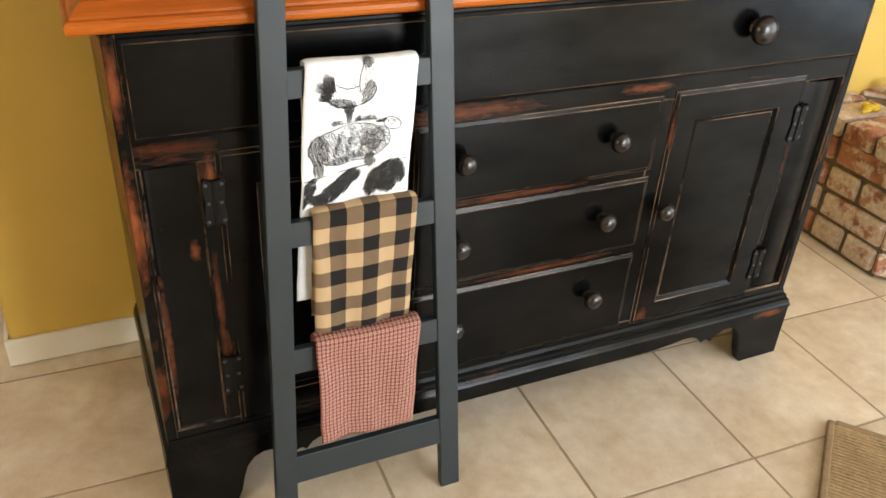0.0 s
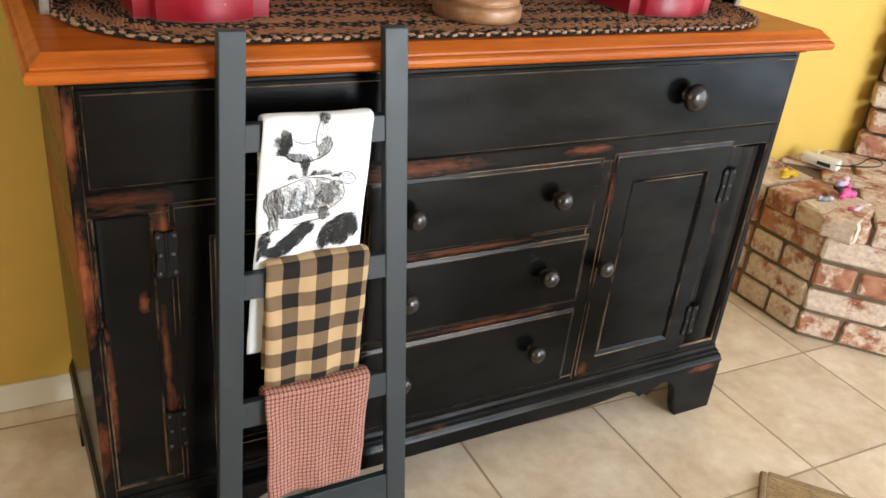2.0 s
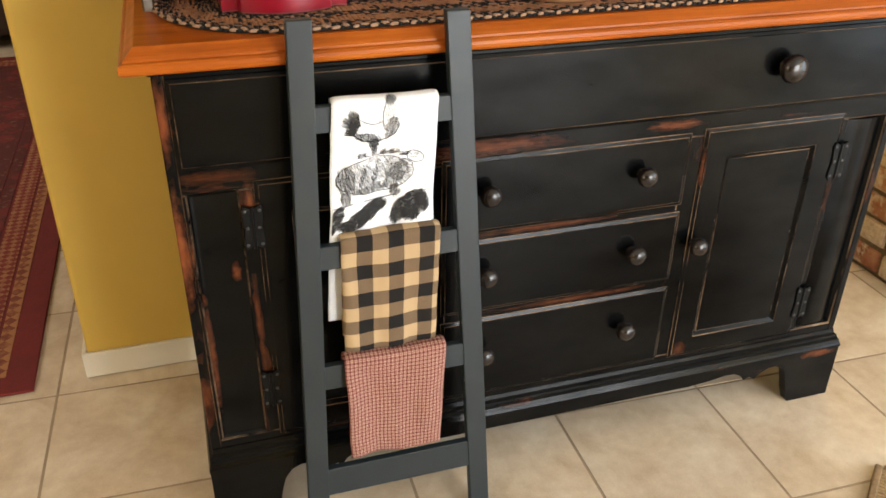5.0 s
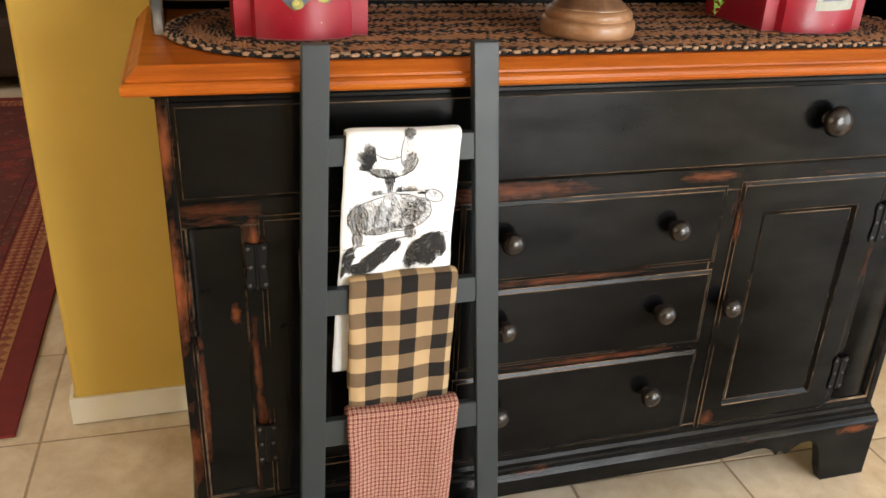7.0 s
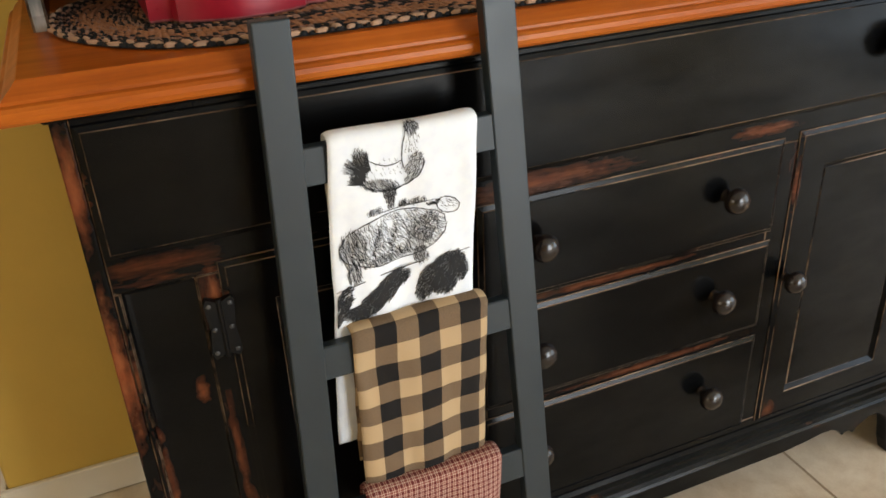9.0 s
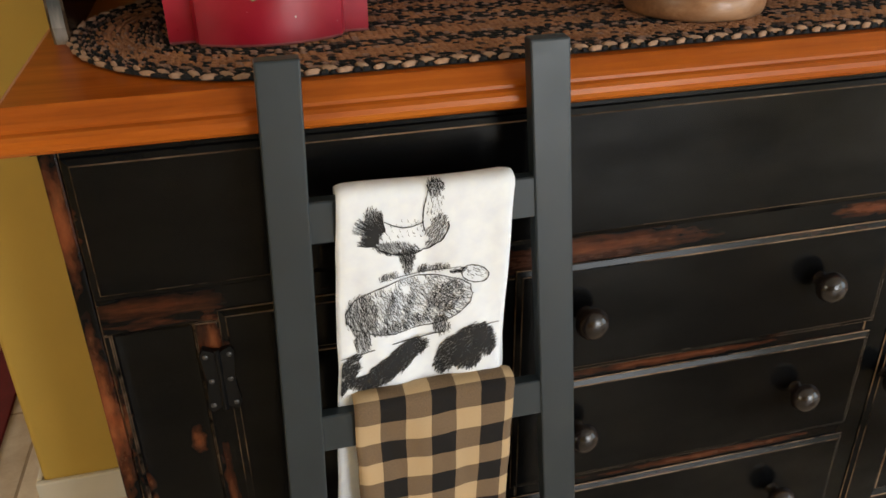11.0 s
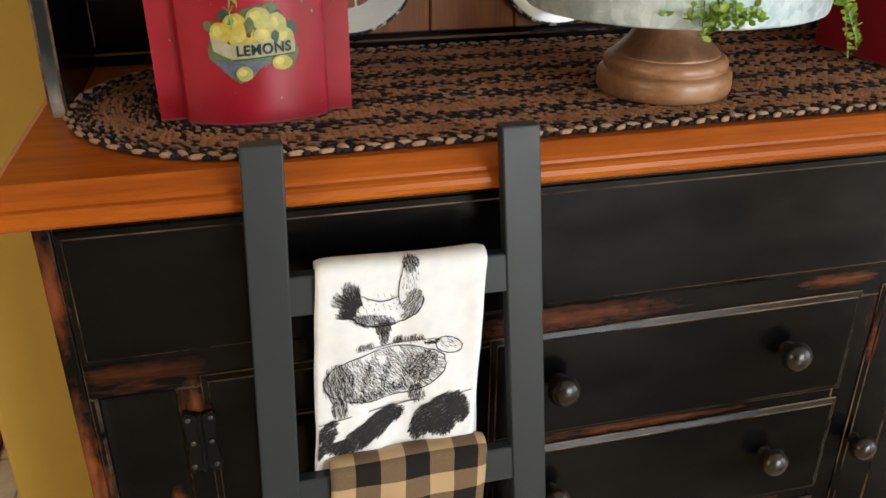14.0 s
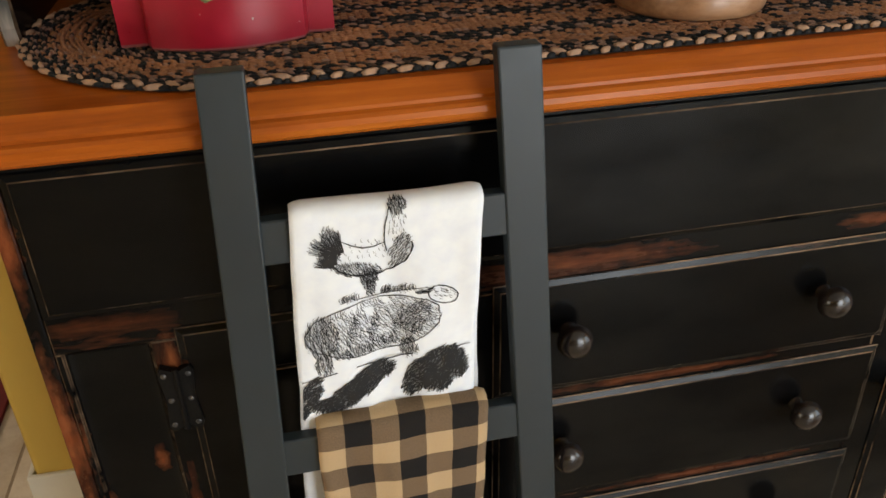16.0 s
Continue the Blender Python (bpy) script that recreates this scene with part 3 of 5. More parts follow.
class Towel:
    """A folded towel over a rung: from the back hem up, over the rung and down the front."""

    def __init__(self, rung, top, front_z, back_z, xa, xb, front_y, seed, gap=0.0, ripple=0.0025):
        self.z0, self.z1 = rung
        self.top, self.fz, self.bz, self.xa, self.xb, self.fy, self.seed, self.gap, self.rip = top, front_z, back_z, xa, xb, front_y, seed, gap, ripple
        self.yf, self.yb = lad_y(self.z1) + 0.002, lad_y(self.z1) + THICK - 0.001
        self.over = 0.034
        self.lf, self.lb = top - front_z, top - back_z

    def at(self, u, s, out=0.0):
        """u across in 0..1; s metres from the top line, front positive; out: metres off the middle of the cloth."""
        r = self.gap + 0.003 + out
        if abs(s) < self.over * 0.5:
            a = s / (self.over * 0.5) * math.pi / 2
            ym, hw = (self.yf + self.yb) / 2, (self.yb - self.yf) / 2 + r
            y, z = ym - hw * math.sin(a), self.top + out + (math.cos(a) - 1) * 0.009
        elif s > 0:
            k = (s - self.over * 0.5)
            z = self.top - 0.009 - k
            f = min(1, k / max(0.01, self.lf - 0.02))
            y = (self.yf - r) * (1 - f) + (self.fy(z) - out) * f if f < 1 else self.fy(z) - out
            w = min(1, k / 0.06)
            y += -self.rip * w * (math.sin(u * 7 + self.seed) + 0.6 * math.sin(u * 15 + z * 9 + self.seed * 2)) - 0.004 * w * noise.noise((u * 3, z * 9, self.seed)) - 0.0022 * w * noise.noise((u * 9 + z * 7, z * 16, self.seed + 7))
        else:
            k = -s - self.over * 0.5
            z = self.top - 0.009 - k
            y = self.yb + r + 0.002 * math.sin(u * 6 + self.seed) * min(1, k / 0.05)
        t = max(0, s) / max(0.01, self.lf)
        x0 = self.xa[0] + (self.xa[1] - self.xa[0]) * t
        x1 = self.xb[0] + (self.xb[1] - self.xb[0]) * t
        wob = 0.0016 * noise.noise((z * 22, self.seed, 0.5 + round(u)))
        return Vector((x0 + (x1 - x0) * u + wob, y, z + 0.0015 * math.sin(u * 5 + self.seed)))

    def sheet(self, thick, nu=36, ds=0.007, s0=None, s1=None):
        bm = bmesh.new()
        uvl = bm.loops.layers.uv.new("UVMap")
        s0 = -self.lb if s0 is None else s0
        s1 = self.lf if s1 is None else s1
        ns = max(4, int((s1 - s0) / ds))
        width = self.xb[0] - self.xa[0]
        grid = {}
        for side in (0, 1):
            for i in range(nu + 1):
                for j in range(ns + 1):
                    u, s = i / nu, s0 + (s1 - s0) * j / ns
                    rim = min(i, nu - i, j, ns - j)
                    t = thick * (0.15 if rim == 0 else 0.75 if rim == 1 else 1.0)
                    grid[side, i, j] = (bm.verts.new(self.at(u, s, t * (0.5 if side == 0 else -0.5))), u * width, s)
        def face(keys):
            f = bm.faces.new([grid[k][0] for k in keys])
            for lp, k in zip(f.loops, keys):
                lp[uvl].uv = grid[k][1:]
            f.smooth = True
        for i in range(nu):
            for j in range(ns):
                face([(0, i, j), (0, i + 1, j), (0, i + 1, j + 1), (0, i, j + 1)])
                face([(1, i, j), (1, i, j + 1), (1, i + 1, j + 1), (1, i + 1, j)])
        for j in range(ns):
            face([(0, 0, j), (0, 0, j + 1), (1, 0, j + 1), (1, 0, j)])
            face([(0, nu, j), (1, nu, j), (1, nu, j + 1), (0, nu, j + 1)])
        for i in range(nu):
            face([(0, i, 0), (1, i, 0), (1, i + 1, 0), (0, i + 1, 0)])
            face([(0, i, ns), (0, i + 1, ns), (1, i + 1, ns), (1, i, ns)])
        return bm


white = Towel(RUNGS[0], 0.936, 0.495, 0.63, (0.280, 0.253), (0.464, 0.444), lambda z: -0.0565, 1.3, 0.004)
buff = Towel(RUNGS[1], 0.692, 0.410, 0.46, (0.279, 0.278), (0.465, 0.455), lambda z: -0.0855 if z > 0.44 else -0.079, 4.1, 0.004)
red = Towel(RUNGS[2], 0.442, 0.205, 0.362, (0.271, 0.271), (0.472, 0.456), lambda z: -0.122, 2.2, 0.006, 0.004)
towel = thing("tea_towel", (0.37, -0.07, 0.468), "white cotton tea towel with black print over a rung", "towel", "towels on the ladder")
part("cloth", white.sheet(0.005), TOWEL_WHITE, towel, smooth=False)
white_thing = towel
towel = thing("tea_towel", (0.36, -0.09, 0.388), "black and tan buffalo check tea towel folded over a rung", "towel", "towels on the ladder")
part("cloth", buff.sheet(0.006), TOWEL_BUFFALO, towel)
towel = thing("tea_towel", (0.36, -0.12, 0.193), "red and cream small-check tea towel folded over a rung", "towel", "towels on the ladder")
part("cloth", red.sheet(0.006), TOWEL_RED, towel)

# the print on the white towel: plain hatched shapes in black ink
ri = random.Random(11)


def on_white(px, py):
    """From the print's own grid (0..1 across, metres down from the fold) to the cloth."""
    return white.at(min(0.985, max(0.015, px)), py, 0.0034)


def stroke(bm, pts, width):
    """A flat pen stroke through the points (across, down)."""
    left, right = [], []
    for i, (a, b) in enumerate(pts):
        p, q = pts[max(0, i - 1)], pts[min(len(pts) - 1, i + 1)]
        dx, dy = (q[0] - p[0]) * 0.180, q[1] - p[1]
        l = math.hypot(dx, dy) or 1
        w = 1.7 * width * (0.35 + 0.65 * math.sin(math.pi * (i + 0.6) / (len(pts) + 0.2)))
        ox, oy = -dy / l * w / 0.180, dx / l * w
        left.append(bm.verts.new(on_white(a + ox, b + oy)))
        right.append(bm.verts.new(on_white(a - ox, b - oy)))
    for i in range(len(pts) - 1):
        bm.faces.new((left[i], left[i + 1], right[i + 1], right[i]))


def hatch(bm, cx, cy, rx, ry, turn, count, length, slant, width, curl=0.0):
    """Combed rows of short curved ticks filling an ellipse."""
    step = math.sqrt(math.pi * rx * ry / count)
    nx, ny = int(rx / step) + 1, int(ry / step) + 1
    for gx in range(-nx, nx + 1):
        for gy in range(-ny, ny + 1):
            ex, ey = (gx + 0.5 * (gy % 2) + ri.uniform(-0.35, 0.35)) * step, (gy + ri.uniform(-0.35, 0.35)) * step
            q = (ex / rx) ** 2 + (ey / ry) ** 2
            if q > 1 or noise.noise((ex * 90 + cx * 50, ey * 90, 3.3)) > 0.32:
                continue
            x, y = ex * math.cos(turn) - ey * math.sin(turn), ex * math.sin(turn) + ey * math.cos(turn)
            d = slant + ri.uniform(-0.2, 0.2) + curl * ex / rx + 0.35 * noise.noise((ex * 60, ey * 60, 8.1))
            l = length * ri.uniform(0.55, 1.1)
            b = 0.18 * l
            pts = [((cx + x + t * l * math.cos(d) - math.sin(d) * b * (1 - 4 * t * t)) / 0.180, cy + y + t * l * math.sin(d) + math.cos(d) * b * (1 - 4 * t * t)) for t in (-0.5, -0.15, 0.2, 0.5)]
            stroke(bm, pts, width * ri.uniform(0.6, 1.2))


def rim(bm, cx, cy, rx, ry, turn, width, a0=0.0, a1=2 * math.pi, rough=0.06):
    """A broken outline of an ellipse."""
    n = 40
    pts = []
    for i in range(n + 1):
        a = a0 + (a1 - a0) * i / n
        k = 1 + ri.uniform(-rough, rough)
        x, y = rx * k * math.cos(a), ry * k * math.sin(a)
        pts.append(((cx + x * math.cos(turn) - y * math.sin(turn)) / 0.180, cy + x * math.sin(turn) + y * math.cos(turn)))
    for i in range(0, n, 5):
        stroke(bm, pts[i:i + 6], width)


def fan(bm, cx, cy, a0, a1, r0, r1, count, width):
    """Strokes spread like the ribs of a fan."""
    for i in range(count):
        a = a0 + (a1 - a0) * (i + ri.uniform(0, 1)) / count
        p, q = r0 * ri.uniform(0.7, 1.4), r1 * ri.uniform(0.75, 1.08)
        stroke(bm, [((cx + r * math.cos(a + k)) / 0.180, cy - r * math.sin(a + k)) for r, k in ((p, 0.0), ((p + q) / 2, 0.06), (q, 0.0))], width * ri.uniform(0.6, 1.3))


bm = bmesh.new()
# upper shape: a bowl with a dark tuft at one end, a light middle and an upright column
rim(bm, 0.072, 0.052, 0.041, 0.031, 0.08, 0.00060, -0.2, 3.2, 0.02)
stroke(bm, [((0.046 + 0.040 * t) / 0.180, 0.042 + 0.010 * math.sin(math.pi * t * 0.8)) for t in (0, 0.25, 0.5, 0.75, 1.0)], 0.00040)
fan(bm, 0.050, 0.060, 1.75, 2.9, 0.008, 0.036, 44, 0.00024)
fan(bm, 0.042, 0.070, 1.5, 3.0, 0.004, 0.022, 46, 0.00026)
hatch(bm, 0.037, 0.048, 0.009, 0.024, -0.15, 90, 0.007, 1.5, 0.00024)
hatch(bm, 0.062, 0.075, 0.024, 0.008, 0.2, 130, 0.006, 0.9, 0.00024)
hatch(bm, 0.070, 0.056, 0.022, 0.016, 0.1, 30, 0.005, 1.1, 0.00015)
hatch(bm, 0.101, 0.058, 0.009, 0.020, 0.35, 90, 0.006, 2.1, 0.00024)
hatch(bm, 0.099, 0.030, 0.009, 0.020, 0.0, 34, 0.006, 1.4, 0.00016)
hatch(bm, 0.098, 0.010, 0.009, 0.008, 0.0, 70, 0.005, 1.2, 0.00024)
rim(bm, 0.097, 0.034, 0.011, 0.030, 0.05, 0.00042, 2.2, 4.6, 0.02)
hatch(bm, 0.073, 0.086, 0.009, 0.008, 0.0, 90, 0.006, 1.3, 0.00022)
hatch(bm, 0.074, 0.098, 0.006, 0.010, 0.0, 40, 0.006, 1.3, 0.00030)
for cx, w in ((0.053, 0.010), (0.090, 0.006), (0.106, 0.012)):
    hatch(bm, cx, 0.1065 - 0.05 * (cx - 0.053), w, 0.0028, -0.08, 26, 0.008, 1.5, 0.00020)
stroke(bm, [((0.044 + 0.084 * t) / 0.180, 0.111 - 0.006 * t) for t in (0, 0.25, 0.5, 0.75, 1.0)], 0.00030)
# middle shape: a long hatched oval with a small pale oval at one end
rim(bm, 0.076, 0.146, 0.067, 0.034, -0.10, 0.00040, rough=0.03)
hatch(bm, 0.076, 0.146, 0.066, 0.032, -0.10, 700, 0.0090, 0.9, 0.00017, -0.5)
hatch(bm, 0.026, 0.152, 0.017, 0.026, 0.0, 150, 0.0085, 1.4, 0.00022)
for cx in (0.056, 0.078, 0.100):
    hatch(bm, cx, 0.146, 0.004, 0.022, 0.25, 46, 0.007, 1.1, 0.00018)
hatch(bm, 0.118, 0.140, 0.014, 0.022, 0.35, 120, 0.007, 2.0, 0.00022)
hatch(bm, 0.070, 0.172, 0.046, 0.006, -0.12, 110, 0.007, 1.2, 0.00024)
rim(bm, 0.144, 0.116, 0.016, 0.010, 0.5, 0.00042, rough=0.04)
hatch(bm, 0.126, 0.108, 0.008, 0.003, -0.2, 34, 0.006, 0.2, 0.00026)
hatch(bm, 0.146, 0.114, 0.013, 0.008, 0.5, 26, 0.005, 0.6, 0.00020)
for cx, cy in ((0.027, 0.186), (0.112, 0.178)):
    hatch(bm, cx, cy, 0.009, 0.013, 0.0, 60, 0.008, 1.5, 0.00024)
# lower shape: a slanting line over dark slanting patches
pts = [(0.000 + 0.174 * t, 0.2045 - 0.020 * t - 0.004 * math.sin(3 * t)) for t in (0, 0.2, 0.4, 0.6, 0.8, 1.0)]
stroke(bm, [(a / 0.180, b) for a, b in pts], 0.00045)
for cx, cy, rx, ry, turn, count in ((0.010, 0.228, 0.010, 0.028, 0.35, 260), (0.050, 0.231, 0.015, 0.030, 0.75, 330), (0.068, 0.216, 0.015, 0.026, 0.75, 300), (0.084, 0.205, 0.014, 0.011, 0.2, 150), (0.030, 0.242, 0.014, 0.010, 0.0, 130),
                                     (0.124, 0.216, 0.014, 0.030, 0.35, 330), (0.142, 0.206, 0.018, 0.025, 0.25, 330), (0.158, 0.200, 0.010, 0.017, -0.3, 160), (0.142, 0.226, 0.016, 0.014, 0.2, 200), (0.166, 0.214, 0.007, 0.012, 0.0, 80)):
    hatch(bm, cx, cy, rx, ry, turn, int(count * 0.8), 0.0105, 2.2 + turn * 0.2, 0.00036)
part("ink_print", bm, INK, white_thing, "plain hatched shapes printed in black ink")

# ---- hutch on the buffet ----


def sheen_edge():
    """Black paint with a pale sheen put into the colour, most of all low on the board."""
    k = Nodes("hutch_edge_with_painted_sheen")
    v = k.coords()
    streak = k.noise(k.coords(scale=(6, 6, 0.8)), 9, 4, 0.6)
    height = k.n("SeparateXYZ", Vector=v).outputs[2]
    f = k.math("ADD", streak, k.mask(height, 0.085, 0.0))
    c = k.ramp(k.math("MULTIPLY", f, 0.6), [(0.32, (0.012, 0.017, 0.020)), (0.55, (0.06, 0.065, 0.065)), (0.85, (0.36, 0.33, 0.30))])
    return k.set(c, 0.35, 0.0, k.bump(streak, 0.1, 0.001), None, 0.3)


HUTCH_EDGE = sheen_edge()
HUTCH_TOP, HUTCH_BACK = 1.513, 0.497
hutch = thing("hutch", (CAB_W / 2, 0.4, TOP_Z), "open black hutch with pine back boards on the buffet", "hutch")
for x0 in (0.004, CAB_W - 0.024):
    bm = bmesh.new()
    line = [(HUTCH_BACK, TOP_Z), (0.212, TOP_Z), (0.206, TOP_Z + 0.02), (0.207, TOP_Z + 0.05), (0.213, TOP_Z + 0.10), (0.218, TOP_Z + 0.17), (0.219, HUTCH_TOP), (HUTCH_BACK, HUTCH_TOP)]
    prism(bm, line, x0, x0 + 0.02, "x")
    for f in bm.faces:
        if f.calc_center_median().y < 0.22:
            f.material_index = 1
    edges = [e for e in bm.edges if all(v.co.y < 0.222 for v in e.verts) and abs(e.verts[0].co.x - e.verts[1].co.x) < 1e-6]
    done = bmesh.ops.bevel(bm, geom=edges, offset=0.003, segments=1, profile=0.5, affect="EDGES")
    for f in done["faces"]:
        f.material_index = 2
    part("side_board", bm, [BLACK, HUTCH_EDGE, BLACK_EDGE], hutch)
# unseen board, added low to shade the inside of the hutch
part("unseen_roof_board", boxed(-0.004, CAB_W + 0.004, 0.205, HUTCH_BACK + 0.012, HUTCH_TOP, HUTCH_TOP + 0.02, 0.004), BLACK, hutch)
x = 0.0245
widths = (0.122, 0.138, 0.130, 0.118, 0.141, 0.127, 0.135, 0.120, 0.132, 0.126, 0.140)
for w in widths:
    x1 = min(x + w, CAB_W - 0.0245)
    # boards near the ends are black: the interior's darkness put into their colour
    part("back_board", boxed(x + 0.001, x1 - 0.001, HUTCH_BACK - 0.010, HUTCH_BACK, TOP_Z, HUTCH_TOP - 0.001, 0.002), PINE_DARK if x > 0.25 and x1 < CAB_W - 0.03 else BLACK, hutch)
    x = x1
part("backing", boxed(0.0245, CAB_W - 0.0245, HUTCH_BACK + 0.0005, HUTCH_BACK + 0.006, TOP_Z, HUTCH_TOP - 0.001), BLACK, hutch)
bm = boxed(0.0245, CAB_W - 0.0245, 0.462, 0.4745, TOP_Z + 0.0005, TOP_Z + 0.018, 0.0015)
for f in bm.faces:
    f.material_index = 1 if f.calc_center_median().z > TOP_Z + 0.0165 else 0
part("plate_rail", bm, [BLACK_LOW, BLACK_EDGE], hutch, "black rail worn to bare pine along its top")
part("plate_ledge", boxed(0.0245, CAB_W - 0.0245, 0.475, HUTCH_BACK - 0.0105, TOP_Z + 0.0005, TOP_Z + 0.0255, 0.001), BLACK, hutch)

# ---- enamel plates ----
ENAMEL = plain("white_enamel", (0.70, 0.72, 0.70), 0.14, 0.08, 25, 0.05, 0.0, 0.4)


def chipped():
    k = Nodes("chipped_enamel_rim")
    f = k.noise(k.coords(), 95, 5, 0.7)
    m = k.mask(f, 0.43, 0.5)
    c = k.mix(m, (0.62, 0.66, 0.63), (0.014, 0.018, 0.022))
    return k.set(c, 0.35, 0.0, k.bump(m, 0.4, 0.001))


CHIPPED = chipped()


def plate(x, r):
    ob = thing("enamel_plate", (x, 0.478, TOP_Z + 0.0257), "white enamel plate with a chipped dark rim", "plate", "plates leaning in the hutch")
    prof = [(0.002, 0.0), (0.62 * r, 0.0), (0.68 * r, 0.004), (0.74 * r, 0.012), (0.80 * r, 0.015), (0.955 * r, 0.019), (0.985 * r, 0.0195), (1.0 * r, 0.0185), (0.995 * r, 0.0165), (0.95 * r, 0.016), (0.80 * r, 0.011), (0.74 * r, 0.008), (0.66 * r, -0.002), (0.002, -0.003)]
    bm = lathe(bmesh.new(), prof, (0, 0, 0), "z", 56)
    for f in bm.faces:
        d = math.hypot(f.calc_center_median().x, f.calc_center_median().y)
        if d > 0.962 * r:
            f.material_index = 1
    bm.transform(Matrix.Translation((x, 0.4815, TOP_Z + 0.0262 + r * 0.995)) @ Matrix.Rotation(radians(96), 4, "X"))
    part("dish", bm, [ENAMEL, CHIPPED], ob, smooth=True)


plate(0.400, 0.112)
plate(0.748, 0.112)

# ---- braided runner ----
BRAID = [plain("braid_black", (0.0085, 0.0080, 0.0078), 0.95, 0.4, 150, 0.5), plain("braid_tan", (0.37, 0.225, 0.14), 0.95, 0.25, 150, 0.5),
         plain("braid_brown", (0.31, 0.140, 0.068), 0.95, 0.4, 150, 0.5), plain("braid_dark_brown", (0.075, 0.042, 0.028), 0.95, 0.35, 150, 0.5),
         plain("braid_dusty_rose", (0.26, 0.150, 0.110), 0.95, 0.5, 150, 0.5)]
runner = thing("table_runner", (0.77, 0.231, TOP_Z), "oval braided runner in black, brown and tan strands", "runner")
RX0, RX1, RYC, RR, ROW = 0.252, 1.285, 0.231, 0.232, 0.0092
rr = random.Random(5)


def track(off, s):
    """Place and heading at s metres along the oval lying off metres inside the rim."""
    r, straight = RR - off, RX1 - RX0
    total = 2 * straight + 2 * math.pi * r
    s %= total
    if s < straight:
        return RX0 + s, RYC - r, 0.0
    s -= straight
    if s < math.pi * r:
        a = s / r
        return RX1 + r * math.sin(a), RYC - r * math.cos(a), a
    s -= math.pi * r
    if s < straight:
        return RX1 - s, RYC + r, math.pi
    a = (s - straight) / r
    return RX0 - r * math.sin(a), RYC + r * math.cos(a), math.pi + a


SHAPE = []
for h, k in ((-0.55, 0.8), (0.35, 1.0), (0.9, 0.55)):
    for i in range(6):
        SHAPE.append((k * math.cos(i * math.pi / 3), k * math.sin(i * math.pi / 3), h))
SHAPE_F = [tuple(range(12, 18))] + [(6 * l + i, 6 * l + (i + 1) % 6, 6 * l + 6 + (i + 1) % 6, 6 * l + 6 + i) for l in (0, 1) for i in range(6)]
DARK, BROWN, MIXED = (0, 4, 0), (2, 2, 2), (2, 0, 2)
plaits = [(0, 0, 1), DARK, DARK, MIXED, BROWN, BROWN, BROWN, MIXED, DARK, DARK, (0, 0, 3), MIXED, BROWN, BROWN, BROWN, (2, 2, 3), MIXED, DARK, (0, 0, 3), DARK, MIXED, BROWN, BROWN, MIXED, DARK]
verts, faces, slots = [], [], []
for row, strands in enumerate(plaits):
    off = ROW * (row + 0.5)
    if RR - off < 0.006:
        break
    total = 2 * (RX1 - RX0) + 2 * math.pi * (RR - off)
    n = 6 * int(total / (6 * (0.0055 if row == 0 else 0.0043)))
    for i in range(n):
        x, y, a = track(off, total * (i + rr.uniform(-0.22, 0.22)) / n)
        side = 1 if i % 2 else -1
        # three strands cross over in turn, so that each shows again at every third turn on either side
        slot = strands[(i // 2 + (2 if side > 0 else 0)) % 3]
        if row and rr.random() < 0.24:
            slot = rr.choice((0, 3, 2, 4))
        tilt = side * (-0.34 if row == 0 else -0.30) + rr.uniform(-0.16, 0.16)
        hx, hy = x - math.sin(a) * side * 0.0022, y + math.cos(a) * side * 0.0022
        a += tilt
        ca, sa = math.cos(a), math.sin(a)
        grow = 1.45 if slot == 1 else 1.0
        if slot == 1:
            hx, hy, lift = hx + math.sin(a - tilt) * 0.0014, hy - math.cos(a - tilt) * 0.0014, 0.0012
        else:
            lift = 0.0
        L, Wd, H = (0.0064 if row == 0 else 0.0054) * grow * rr.uniform(0.8, 1.15), (0.0027 if row == 0 else 0.0020) * rr.uniform(0.85, 1.15), 0.0030 * math.sqrt(grow) * rr.uniform(0.85, 1.15)
        base = len(verts)
        for u, v, h in SHAPE:
            verts.append((hx + ca * u * L - sa * v * Wd, hy + sa * u * L + ca * v * Wd, TOP_Z + 0.0045 + lift + h * H + 0.0006 * side))
        faces += [tuple(base + k for k in f) for f in SHAPE_F]
        slots += [slot] * len(SHAPE_F)
me = bpy.data.meshes.new("braid")
bo = base_of(runner)
me.from_pydata([(a - bo.x, b - bo.y, c - bo.z) for a, b, c in verts], [], faces)
for m in BRAID:
    me.materials.append(m)
me.polygons.foreach_set("material_index", slots)
me.polygons.foreach_set("use_smooth", [True] * len(slots))
ob = new("braid", me)
ob.parent = runner
bm = bmesh.new()
outline = [track(0.004, (2 * (RX1 - RX0) + 2 * math.pi * (RR - 0.004)) * i / 96)[:2] for i in range(96)]
prism(bm, outline, TOP_Z + 0.0002, TOP_Z + 0.0034, "z")
part("backing", bm, BRAID[0], runner)

# ---- red tins ----


def tin_paint():
    k = Nodes("glossy_red_tin_paint")
    v = k.coords()
    f = k.noise(v, 14, 4)
    c = k.ramp(f, [(0.3, (0.24, 0.0045, 0.016)), (0.7, (0.35, 0.0085, 0.026))])
    chip = k.mask(k.noise(v, 140, 3), 0.735, 0.75)
    scuff = k.mask(k.noise(k.coords(scale=(1, 1, 0.3)), 40, 5), 0.6, 0.8)
    c = k.mix(k.math("MULTIPLY", scuff, 0.10), c, (0.38, 0.09, 0.10))
    c = k.mix(chip, c, (0.45, 0.36, 0.32))
    return k.set(c, k.mask(f, -0.45, 2.4), 0.0, k.bump(k.noise(v, 25, 3), 0.10, 0.003), 0.0, 0.48)


